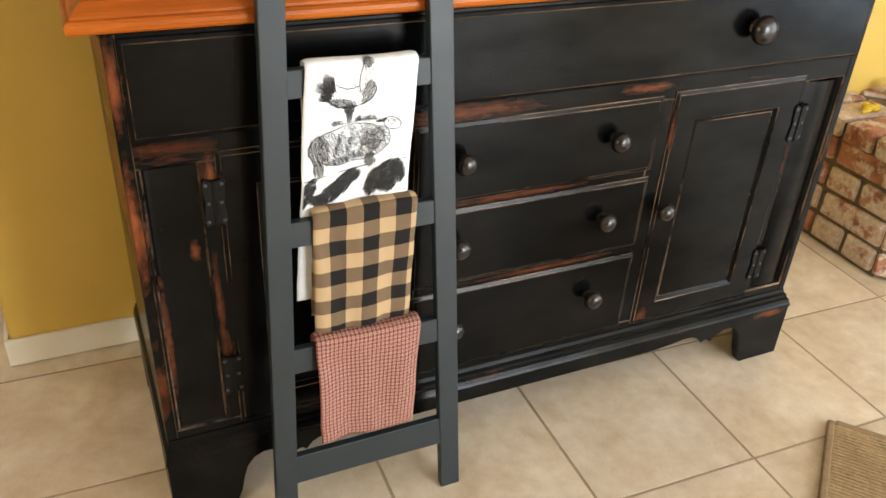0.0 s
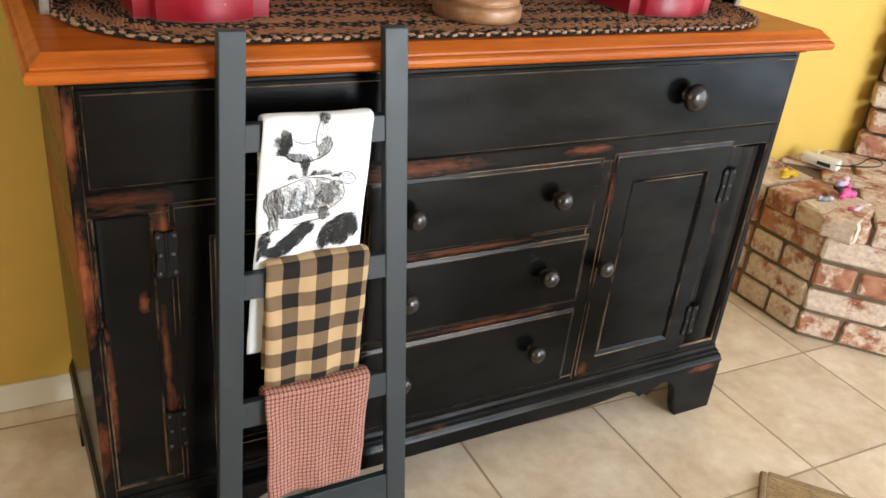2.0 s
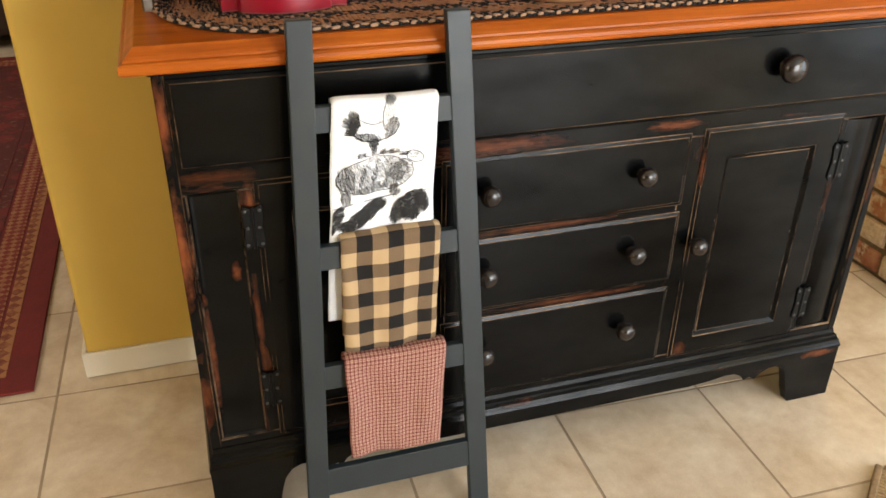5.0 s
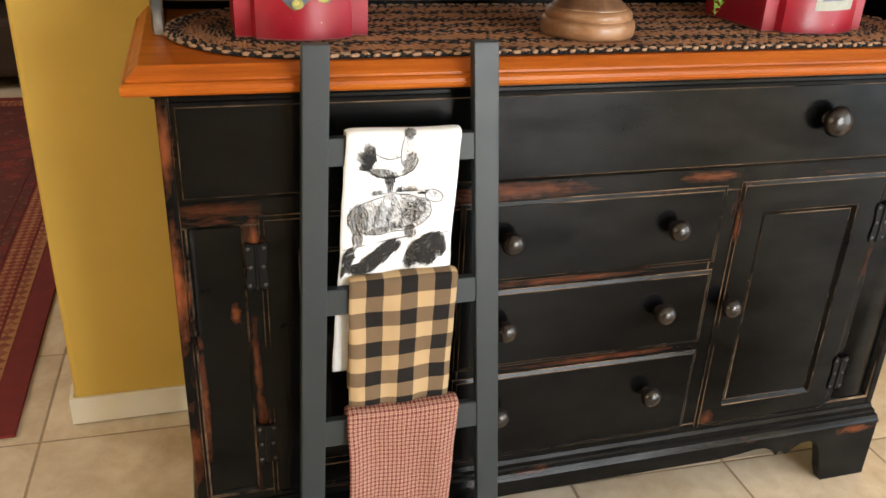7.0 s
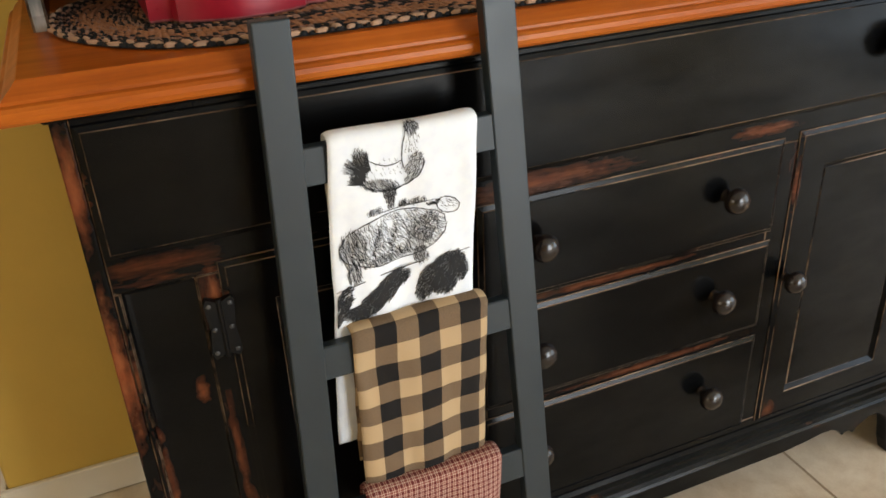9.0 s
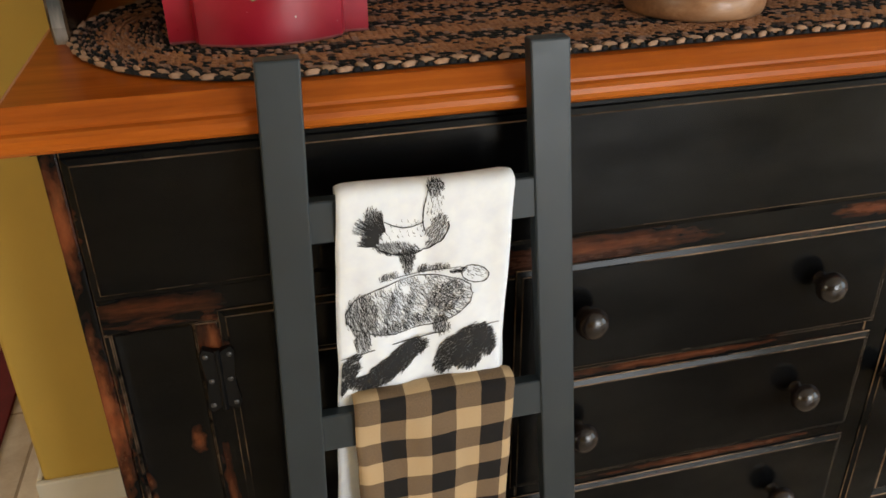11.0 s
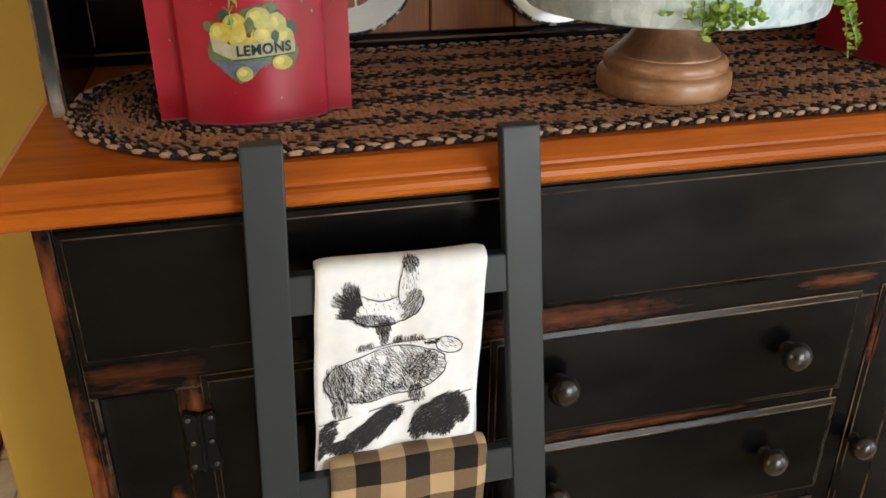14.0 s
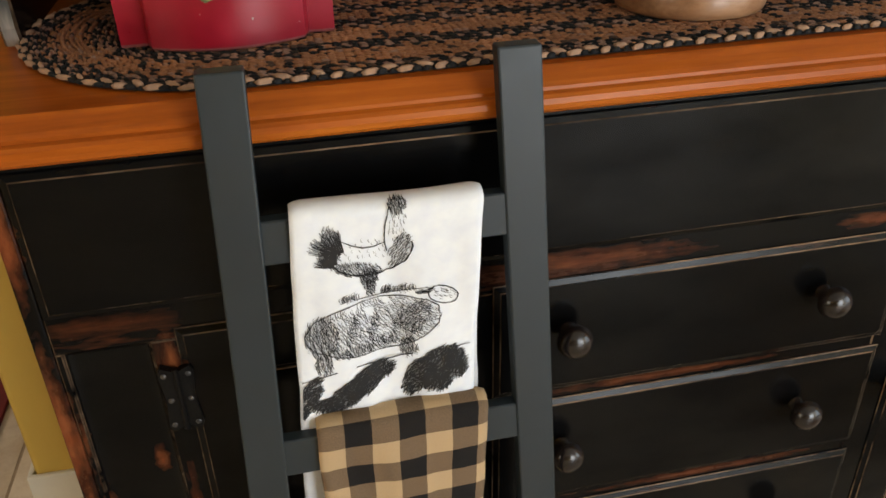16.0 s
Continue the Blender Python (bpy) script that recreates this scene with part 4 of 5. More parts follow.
TIN = tin_paint()
TIN_EDGE = plain("bare_tin_edge", (0.30, 0.09, 0.09), 0.4, 0.4, 90, 0.2, 0.4)
RUN_Z = TOP_Z + 0.0085


def tin_front(x, w):
    """Depth of the tin's face at x from its middle: flat flanges and a bowed centre, 0 at the flanges."""
    b = w * 0.375
    if abs(x) > b:
        return 0.0
    return -0.012 - 0.027 * math.cos(math.pi * x / (2 * b)) ** 0.8 if abs(x) < b * 0.985 else -0.012 * (b - abs(x)) / (b * 0.015)


def tin(xc, yf, w, depth, high, label):
    ob = thing("metal_planter", (xc, yf + depth / 2, RUN_Z), label, "planter", "red tins on the runner")
    n = 48
    face = [(xc + w * (i / n - 0.5), yf + tin_front(w * (i / n - 0.5), w)) for i in range(n + 1)]
    plan = face + [(xc + w / 2, yf + depth), (xc - w / 2, yf + depth)]
    cx, cy = xc, yf + depth / 2
    bm = bmesh.new()
    levels = [(0.0, 0.992, 1), (0.0015, 1.0, 1), (0.003, 1.0, 0), (high - 0.004, 1.012, 0), (high, 1.02, 1), (high, 0.985, 1), (0.03, 0.97, 0)]
    rings = [[bm.verts.new((cx + (x - cx) * k, cy + (y - cy) * k, RUN_Z + z)) for x, y in plan] for z, k, _ in levels]
    m = len(plan)
    for (a, b, (_, _, s)) in zip(rings, rings[1:], levels):
        for i in range(m):
            f = bm.faces.new((a[i], a[(i + 1) % m], b[(i + 1) % m], b[i]))
            f.material_index = s
    bm.faces.new(rings[0][::-1])
    bm.faces.new(rings[-1])
    part("can", bm, [TIN, TIN_EDGE], ob, smooth=True)
    return ob


LEM_X, LEM_Y, LEM_W = 0.2445, 0.137, 0.219
lemon_tin = tin(LEM_X, LEM_Y, LEM_W, 0.15, 0.205, "dark red painted tin planter with a lemon crate decal")
other_tin = tin(1.234, 0.121, 0.226, 0.20, 0.205, "dark red painted tin planter with a pale decal")


def decal(parent, name, xc, yf, w, pts, material, layer, label=""):
    """A flat coloured shape (x, z from the tin's foot) laid on the bowed face."""
    bm = bmesh.new()
    f = bm.faces.new([bm.verts.new((x, 0, z)) for x, z in pts])
    for cut in range(-6, 7):
        bmesh.ops.bisect_plane(bm, geom=list(bm.verts) + list(bm.edges) + list(bm.faces), plane_co=(cut * 0.011 + 0.002, 0, 0), plane_no=(1, 0, 0))
    for v in bm.verts:
        x, z = v.co.x, v.co.z
        k = 1.0 + 0.012 * z / 0.2
        v.co = (xc + x * k, yf + 0.075 + (tin_front(x, w) - 0.075) * k - 0.0007 - 0.0004 * layer, RUN_Z + z)
    return part(name, bm, material, parent, label)


def blob(cx, cz, rx, rz, n=14, seed=0, wob=0.1):
    rn = random.Random(seed)
    return [(cx + rx * (1 + rn.uniform(-wob, wob)) * math.cos(2 * math.pi * i / n), cz + rz * (1 + rn.uniform(-wob, wob)) * math.sin(2 * math.pi * i / n)) for i in range(n)]


LEMON = plain("printed_lemon_yellow", (0.42, 0.34, 0.05), 0.5, 0.35, 120, 0.05)
LEMON_2 = plain("printed_pale_lemon", (0.36, 0.35, 0.11), 0.5, 0.35, 120, 0.05)
LEMON_3 = plain("printed_light_lemon", (0.52, 0.47, 0.13), 0.5, 0.3, 160, 0.05)
SLATE_2 = plain("printed_dusk_blue", (0.055, 0.10, 0.15), 0.5, 0.4, 160, 0.05)
DGREEN = plain("printed_dark_green", (0.022, 0.065, 0.042), 0.5, 0.4, 150, 0.05)
LGREEN = plain("printed_leaf_green", (0.10, 0.14, 0.055), 0.5, 0.4, 150, 0.05)
CRATE = plain("printed_crate_cream", (0.34, 0.33, 0.22), 0.5, 0.25, 120, 0.05)
SLATE = plain("printed_slate_blue", (0.10, 0.12, 0.17), 0.5, 0.5, 120, 0.05)


def ld(name, pts, m, layer, label=""):
    decal(lemon_tin, name, LEM_X, LEM_Y, LEM_W, [(0.9 * x - 0.001, 0.089 + 0.93 * (z - 0.085)) for x, z in pts], m, layer, label)


ld("decal_base", [(-0.052, 0.083), (-0.046, 0.100), (-0.030, 0.115), (-0.005, 0.128), (0.012, 0.131), (0.030, 0.122), (0.044, 0.108), (0.049, 0.092), (0.053, 0.082), (0.049, 0.060), (0.030, 0.061), (0.012, 0.064), (-0.004, 0.046), (-0.018, 0.041), (-0.030, 0.050), (-0.052, 0.072)], LGREEN, 0)
ld("decal_leaf", [(0.020, 0.128), (0.036, 0.124), (0.046, 0.110), (0.036, 0.112)], DGREEN, 1)
ld("decal_leaf", [(-0.052, 0.104), (-0.044, 0.114), (-0.034, 0.108), (-0.042, 0.096)], DGREEN, 1)
for i, (cx, cz, rx, rz) in enumerate(((-0.048, 0.108, 0.007, 0.006), (-0.030, 0.121, 0.008, 0.006), (0.024, 0.127, 0.009, 0.006), (0.047, 0.103, 0.007, 0.009), (-0.001, 0.108, 0.006, 0.009), (0.028, 0.095, 0.005, 0.007))):
    ld("decal_leaf", blob(cx, cz, rx, rz, 11, 60 + i, 0.22), DGREEN if i % 2 else LGREEN, 1 if i < 4 else 5)
ld("decal_leaf", [(0.044, 0.070), (0.050, 0.074), (0.056, 0.081), (0.054, 0.070), (0.047, 0.056), (0.040, 0.052), (0.041, 0.060)], LGREEN, 1)
ld("decal_shadow", [(-0.052, 0.071), (-0.030, 0.066), (0.030, 0.067), (0.040, 0.064), (0.012, 0.062), (-0.004, 0.050), (-0.020, 0.046), (-0.034, 0.055)], SLATE, 1)
for i, (cx, cz, rx, rz) in enumerate(((-0.036, 0.100, 0.012, 0.013), (-0.018, 0.110, 0.014, 0.013), (0.010, 0.117, 0.015, 0.012), (0.030, 0.108, 0.013, 0.014), (0.040, 0.093, 0.011, 0.011), (0.018, 0.097, 0.015, 0.012), (-0.010, 0.095, 0.018, 0.014))):
    ld("decal_lemon", blob(cx, cz, rx, rz, 14, i, 0.06), LEMON if i in (0, 1, 6) else LEMON_2, 2 + i % 3)
    ld("decal_lemon_shine", blob(cx - 0.25 * rx, cz + 0.2 * rz, rx * 0.5, rz * 0.5, 11, 40 + i, 0.16), LEMON_3, 2.5 + i % 3)
for i in range(4):
    ld("decal_stripe", [(-0.046 + 0.011 * i, 0.0700 - 0.0055 * i), (-0.043 + 0.011 * i, 0.0700 - 0.0050 * i), (-0.016 + 0.009 * i, 0.0660 - 0.0020 * i), (-0.019 + 0.009 * i, 0.0655 - 0.0025 * i)], SLATE_2, 2)
ld("decal_crate", [(-0.026, 0.0875), (0.051, 0.0905), (0.051, 0.0745), (-0.024, 0.0695)], CRATE, 5)
ld("decal_crate_end", [(-0.048, 0.098), (-0.026, 0.0875), (-0.024, 0.0695), (-0.046, 0.080)], CRATE, 5)
ld("decal_line", [(-0.024, 0.0700), (0.051, 0.0750), (0.051, 0.0735), (-0.024, 0.0680)], DGREEN, 6)
ld("decal_lemon", blob(-0.012, 0.053, 0.010, 0.009, 14, 21, 0.05), LEMON_2, 5)
ld("decal_lemon", blob(0.034, 0.064, 0.012, 0.009, 14, 22, 0.06), LEMON, 6)
ld("decal_lemon_shine", blob(-0.014, 0.055, 0.005, 0.0045, 11, 24, 0.15), LEMON_3, 5.5)
ld("decal_lemon_shine", blob(0.031, 0.066, 0.006, 0.0045, 11, 25, 0.15), LEMON_3, 6.5)
ld("decal_spot", blob(-0.003, 0.098, 0.0028, 0.003, 10, 23, 0.1), plain("printed_brown", (0.10, 0.04, 0.02), 0.5), 7)

# the word on the crate
words = bpy.data.curves.new("crate_word", "FONT")
words.body, words.size, words.align_x, words.space_character, words.offset = "LEMONS", 0.0165, "CENTER", 1.10, 0.00055
holder = bpy.data.objects.new("crate_word", words)
scene.collection.objects.link(holder)
bpy.context.view_layer.update()
me = bpy.data.meshes.new_from_object(holder.evaluated_get(bpy.context.evaluated_depsgraph_get()))
scene.collection.objects.unlink(holder)
bpy.data.objects.remove(holder)
bm = bmesh.new()
bm.from_mesh(me)
bpy.data.meshes.remove(me)
for f in list(bm.faces):
    f.smooth = False
bmesh.ops.solidify(bm, geom=list(bm.faces), thickness=0.0001)
for v in bm.verts:
    x, z = v.co.x * 0.88 + 0.0110, 0.0790 + 0.94 * v.co.y + (v.co.x + 0.03) * 0.045
    k = 1.0 + 0.012 * z / 0.2
    v.co = (LEM_X + x * k, LEM_Y + 0.075 + (tin_front(x, LEM_W) - 0.075) * k - 0.0037 - 0.0002 * (v.co.z > 0), RUN_Z + z)
part("crate_word", bm, DGREEN, lemon_tin, "LEMONS in dark green capitals")
PALE = plain("printed_pale_label", (0.36, 0.36, 0.30), 0.5, 0.2, 80, 0.05)
decal(other_tin, "decal_base", 1.234, 0.121, 0.226, [(-0.03, 0.044), (0.058, 0.046), (0.060, 0.10), (0.03, 0.118), (-0.03, 0.11)], PALE, 0)
decal(other_tin, "decal_bar", 1.234, 0.121, 0.226, [(-0.018, 0.062), (0.045, 0.064), (0.045, 0.072), (-0.018, 0.070)], SLATE, 1)

# ---- pedestal tray ----
SX, SY = 0.758, 0.131
stand = thing("pedestal_tray", (SX, SY, RUN_Z), "galvanized round tray on a turned wooden pedestal", "tray stand")
prof = [(0.0805, 0.0), (0.0830, 0.002), (0.0850, 0.008), (0.0850, 0.020), (0.0840, 0.026), (0.0810, 0.0295), (0.0775, 0.0305), (0.0775, 0.0320), (0.0785, 0.0335), (0.0780, 0.0400), (0.0755, 0.0445), (0.0715, 0.0470), (0.0675, 0.0475), (0.0675, 0.0490), (0.0670, 0.0505), (0.0600, 0.0570), (0.0505, 0.0660), (0.0435, 0.0765), (0.0385, 0.0880), (0.0355, 0.0990), (0.0345, 0.1085)]
bm = lathe(bmesh.new(), prof, (SX, SY, RUN_Z), "z", 64)
# the neck takes the darker copy, the tray's shade painted in
for f in bm.faces:
    f.material_index = 1 if f.calc_center_median().z > RUN_Z + 0.0485 else 0
part("pedestal", bm, [TURNED, TURNED_SHADED], stand, "turned brown wooden pedestal", smooth=True)


def galvanized():
    k = Nodes("galvanized_sheet")
    v = k.coords()
    vo = k.n("TexVoronoi", Vector=v, Scale=75.0)
    sp = k.n("SeparateColor", Color=vo.outputs["Color"])
    f = k.math("ADD", k.math("MULTIPLY", sp.outputs[0], 0.16), k.math("MULTIPLY", k.noise(v, 22, 6, 0.65), 0.84))
    c = k.ramp(f, [(0.34, (0.38, 0.52, 0.58)), (0.64, (0.72, 0.86, 0.92))])
    return k.set(c, k.math("ADD", k.math("MULTIPLY", f, 0.12), 0.30), 0.3, k.bump(f, 0.08, 0.001))


GALV = galvanized()
TZ = RUN_Z + 0.1087
prof = [(0.004, 0.0), (0.176, 0.0), (0.1805, 0.002), (0.182, 0.006), (0.183, 0.034), (0.1845, 0.0365), (0.1865, 0.038), (0.1865, 0.041), (0.184, 0.0425), (0.1815, 0.041), (0.181, 0.036), (0.179, 0.008), (0.176, 0.004), (0.004, 0.004)]
part("tray", lathe(bmesh.new(), prof, (SX, SY, TZ), "z", 96), GALV, stand, "galvanized metal tray with a rolled rim", smooth=True)

# ---- trailing greenery ----
LEAF = plain("fresh_green_leaf", (0.27, 0.43, 0.06), 0.45, 0.4, 60, 0.1)
LEAF.node_tree.nodes["Principled BSDF"].inputs["Subsurface Weight"].default_value = 0.15
LEAF.node_tree.nodes["Principled BSDF"].inputs["Subsurface Radius"].default_value = (0.004, 0.006, 0.002)
STEM = plain("green_stem", (0.16, 0.26, 0.05), 0.5, 0.3, 80, 0.1)


def greenery(name, at, label, sprigs, seed, size=0.0065):
    """sprigs: (start, reach, drop, count); each a thin drooping stem with paired round leaves."""
    ob = thing(name, at, label, "plant")
    rg = random.Random(seed)
    stems, leaves = bmesh.new(), bmesh.new()
    for start, reach, rise, drop, count in sprigs:
        a, d = Vector(start), Vector(reach)
        pts = []
        n = 14
        sway = [rg.uniform(-0.004, 0.004) for _ in range(3)]
        for i in range(n + 1):
            t = i / n
            p = a + d * (1 - (1 - t) ** 1.6) + Vector((sway[0] * math.sin(5 * t), sway[1] * math.sin(4 * t + 1), rise * math.sin(math.pi * min(1, t * 1.3)) * (1 - t) - drop * t ** 1.8))
            pts.append(p)
        for i in range(n):
            p, q = pts[i], pts[i + 1]
            m = (q - p).to_track_quat("Z", "Y").to_matrix().to_4x4()
            r = 0.0009
            ra = [stems.verts.new(p + m @ Vector((r * math.cos(k * 2.094), r * math.sin(k * 2.094), 0))) for k in range(3)]
            rb2 = [stems.verts.new(q + m @ Vector((r * math.cos(k * 2.094), r * math.sin(k * 2.094), 0))) for k in range(3)]
            for k in range(3):
                stems.faces.new((ra[k], ra[(k + 1) % 3], rb2[(k + 1) % 3], rb2[k]))
        for i in range(count):
            t = (i + 0.7) / count
            j = min(n - 1, int(t * n))
            p = pts[j].lerp(pts[j + 1], t * n - j)
            for side in (-1, 1):
                s = size * rg.uniform(0.65, 1.2) * (1.15 - 0.35 * t)
                turn = Euler((rg.uniform(-0.9, 0.9) + 0.5, rg.uniform(-0.8, 0.8), i * 1.35 + (math.pi if side > 0 else 0) + rg.uniform(-0.4, 0.4)))
                m = Matrix.Translation(p) @ turn.to_matrix().to_4x4()
                c = leaves.verts.new(m @ Vector((0, s * 1.25, -s * 0.16)))
                edge = [leaves.verts.new(m @ Vector((s * 0.82 * math.sin(k * 2 * math.pi / 8) * (1 if k else 0.3), s * (1.25 - 1.1 * math.cos(k * 2 * math.pi / 8)), s * 0.05))) for k in range(8)]
                for k in range(8):
                    f = leaves.faces.new((c, edge[k], edge[(k + 1) % 8]))
                    f.smooth = True
    part("stems", stems, STEM, ob)["kind"] = "stuff"
    o = part("foliage", leaves, LEAF, ob)
    o["kind"] = "stuff"
    return ob


rs = random.Random(21)
sprigs = []
for i in range(46):
    a = rs.uniform(0, 2 * math.pi)
    r = rs.uniform(0.02, 0.12)
    sx, sy = SX + r * math.cos(a), SY + r * math.sin(a)
    sprigs.append(((sx, sy, TZ + 0.006), (rs.uniform(-0.05, 0.05), rs.uniform(-0.05, 0.05), rs.uniform(0.04, 0.09)), 0.02, 0.0, 9))
hang = [(-1.90, 0.066, 0.022), (-1.86, 0.062, 0.018), (-1.82, 0.066, 0.014), (-1.76, 0.060, 0.006), (-0.33, 0.095, 0.085), (-0.40, 0.092, 0.072), (-0.26, 0.096, 0.050), (-0.36, 0.080, 0.030), (-0.30, 0.100, 0.070), (-1.84, 0.062, 0.012),
        (-1.64, 0.056, 0.008), (-1.80, 0.058, 0.010), (-0.30, 0.06, 0.02), (-1.9, 0.05, 0.004), (-1.68, 0.05, 0.004), (-1.58, 0.05, 0.003), (-1.82, 0.045, 0.0), (-0.5, 0.05, 0.004), (-2.1, 0.05, 0.004), (-1.72, 0.064, 0.014), (-1.95, 0.06, 0.006), (-1.6, 0.062, 0.006), (-0.44, 0.062, 0.014)]
for a, reach, drop in hang:
    sx, sy = SX + 0.135 * math.cos(a), SY + 0.135 * math.sin(a)
    sprigs.append(((sx, sy, TZ + 0.008), (reach * math.cos(a), reach * math.sin(a), 0.012), 0.065, drop, 18))
greenery("trailing_plant", (SX, SY, TZ + 0.0045), "bright green trailing plant with small round leaves in the tray", sprigs, 8, 0.0048)
sprigs = []
for i in range(34):
    sprigs.append(((LEM_X + rs.uniform(-0.09, 0.09), LEM_Y + rs.uniform(0.01, 0.13), RUN_Z + 0.032), (rs.uniform(-0.05, 0.05), rs.uniform(-0.05, 0.04), rs.uniform(0.18, 0.25)), 0.02, 0.0, 12))
for dx, drop in ((-0.018, 0.085), (0.070, 0.055), (-0.055, 0.052), (0.050, 0.062), (0.100, 0.045), (0.02, 0.05), (-0.022, 0.062)):
    y0 = LEM_Y + 0.02 + tin_front(dx, LEM_W)
    sprigs.append(((LEM_X + dx, y0, RUN_Z + 0.195), (rs.uniform(-0.006, 0.006), -0.036, 0.0), 0.05, drop, 10))
greenery("trailing_plant", (LEM_X, LEM_Y + 0.07, RUN_Z + 0.0305), "pale green trailing plant filling the lemon tin", sprigs, 9, 0.005)

# ---- woven mat on the floor ----
JUTE = plain("woven_jute", (0.36, 0.245, 0.12), 0.9, 0.35, 120, 0.8)
JUTE_EDGE = plain("jute_binding", (0.27, 0.18, 0.095), 0.9, 0.3, 90, 0.6)
mat = thing("door_mat", (1.48, -0.286, 0), "tan woven jute mat lying on the tile floor", "mat")
mp = Matrix.Translation((1.48, -0.286, 0.0)) @ Matrix.Rotation(math.atan2(-0.65, -0.76), 4, "Z")
ML, MW = 0.52, 0.80
bm = boxed(0, ML, 0, MW, 0.0008, 0.008, 0.002)
bm.transform(mp)
part("backing", bm, JUTE_EDGE, mat)
bm = bmesh.new()
rows = 46
for i in range(rows):
    a0 = 0.012 + (ML - 0.024) * i / rows
    a1 = 0.012 + (ML - 0.024) * (i + 0.82) / rows
    segs = 26
    prev = None
    for j in range(segs + 1):
        w = 0.012 + (MW - 0.024) * j / segs
        h = 0.0125 + 0.0012 * ((i + j) % 2) + rr.uniform(-0.0004, 0.0004)
        cur = [bm.verts.new((a, w, z)) for a, z in ((a0, 0.007), (a0 + 0.0012, h), (a1 - 0.0012, h), (a1, 0.007))]
        if prev:
            for k in range(3):
                bm.faces.new((prev[k], cur[k], cur[k + 1], prev[k + 1]))
        prev = cur
bm.transform(mp)
part("weave", bm, JUTE, mat)
for a, b, c, d in ((0, ML, -0.006, 0.012), (0, ML, MW - 0.012, MW + 0.006), (-0.006, 0.012, 0.0125, MW - 0.0125), (ML - 0.012, ML + 0.006, 0.0125, MW - 0.0125)):
    bm = boxed(a, b, c, d, 0.0008, 0.0145, 0.004, 2)
    bm.transform(mp)
    part("binding", bm, JUTE_EDGE, mat)

# ---- the next room ----


def rug_material(name, base, fig, gold):
    k = Nodes(name)
    v = k.coords()
    vo = k.n("TexVoronoi", Vector=v, Scale=7.0)
    swirl = k.noise(v, 16, 4, 0.6, 1.5)
    m = k.mask(k.math("ADD", k.math("MULTIPLY", vo.outputs["Distance"], 0.5), k.math("MULTIPLY", swirl, 0.6)), 0.47, 0.52)
    c = k.mix(m, base, fig)
    c = k.mix(k.math("MULTIPLY", k.mask(k.noise(v, 30, 4, 0.6, 1.0), 0.60, 0.64), 0.8), c, gold)
    return k.set(c, 0.95, 0.0, k.bump(k.noise(v, 400, 2), 0.6, 0.003))


def rug_band(name, ground, motif, size):
    """A woven band with rows of lozenges, worn unevenly."""
    k = Nodes(name)
    v = k.coords()
    ch = k.n("TexChecker", Vector=k.coords(spin=(0, 0, radians(45))), Scale=size)
    m = k.math("MULTIPLY", ch.outputs["Fac"], k.mask(k.noise(v, 45, 4, 0.6), 0.25, 0.55))
    return k.set(k.mix(k.math("MULTIPLY", m, 0.85), ground, motif), 0.95, 0.0, k.bump(k.noise(v, 400, 2), 0.6, 0.003))


RUG_R = rug_material("red_rug_field", (0.15, 0.016, 0.011), (0.085, 0.012, 0.010), (0.17, 0.075, 0.045))
RUG_B = rug_band("gold_rug_border", (0.36, 0.155, 0.060), (0.15, 0.022, 0.013), 34.0)
RUG_C = rug_band("red_rug_border", (0.19, 0.024, 0.014), (0.36, 0.17, 0.075), 48.0)
RUG_E = plain("dark_red_rug_edge", (0.15, 0.012, 0.010), 0.95, 0.25, 90, 0.7)
rug = thing("area_rug", (-1.4, 2.2, 0), "red patterned wool rug with gold borders", "rug")
X1, Y0, X0, Y1 = -0.428, 0.577, -2.45, 3.80
part("edge", boxed(X0, X1, Y0, Y1, 0.0005, 0.009, 0.003), RUG_E, rug)
for d0, d1, m, nm in ((0.075, 0.112, RUG_B, "border_band"), (0.122, 0.185, RUG_C, "border_band"), (0.195, 0.235, RUG_R, "border_band")):
    for (a, b, c, d) in ((X0 + d0, X1 - d0, Y0 + d0, Y0 + d1), (X0 + d0, X1 - d0, Y1 - d1, Y1 - d0), (X0 + d0, X0 + d1, Y0 + d1, Y1 - d1), (X1 - d1, X1 - d0, Y0 + d1, Y1 - d1)):
        part(nm, boxed(a, b, c, d, 0.0095, 0.0105), m, rug)
part("field", boxed(X0 + 0.24, X1 - 0.24, Y0 + 0.24, Y1 - 0.24, 0.0095, 0.0105), RUG_R, rug)
FABRIC = plain("dark_brown_upholstery", (0.032, 0.016, 0.008), 0.8, 0.3, 60, 0.5)
sofa = thing("sofa", (-1.2, 4.3, 0), "dark brown upholstered sofa beyond the rug", "sofa")
part("seat", boxed(-2.1, -0.2, 3.95, 4.7, 0.08, 0.42, 0.05, 3), FABRIC, sofa)
part("backrest", boxed(-2.1, -0.2, 4.45, 4.75, 0.42, 0.85, 0.07, 3), FABRIC, sofa)
part("armrest", boxed(-0.45, -0.2, 3.93, 4.7, 0.42, 0.62, 0.06, 3), FABRIC, sofa)
for lx in (-2.0, -0.3):
    part("leg", boxed(lx - 0.03, lx + 0.03, 4.0, 4.06, 0, 0.085, 0.004), IRON, sofa)
    part("leg", boxed(lx - 0.03, lx + 0.03, 4.6, 4.66, 0, 0.085, 0.004), IRON, sofa)

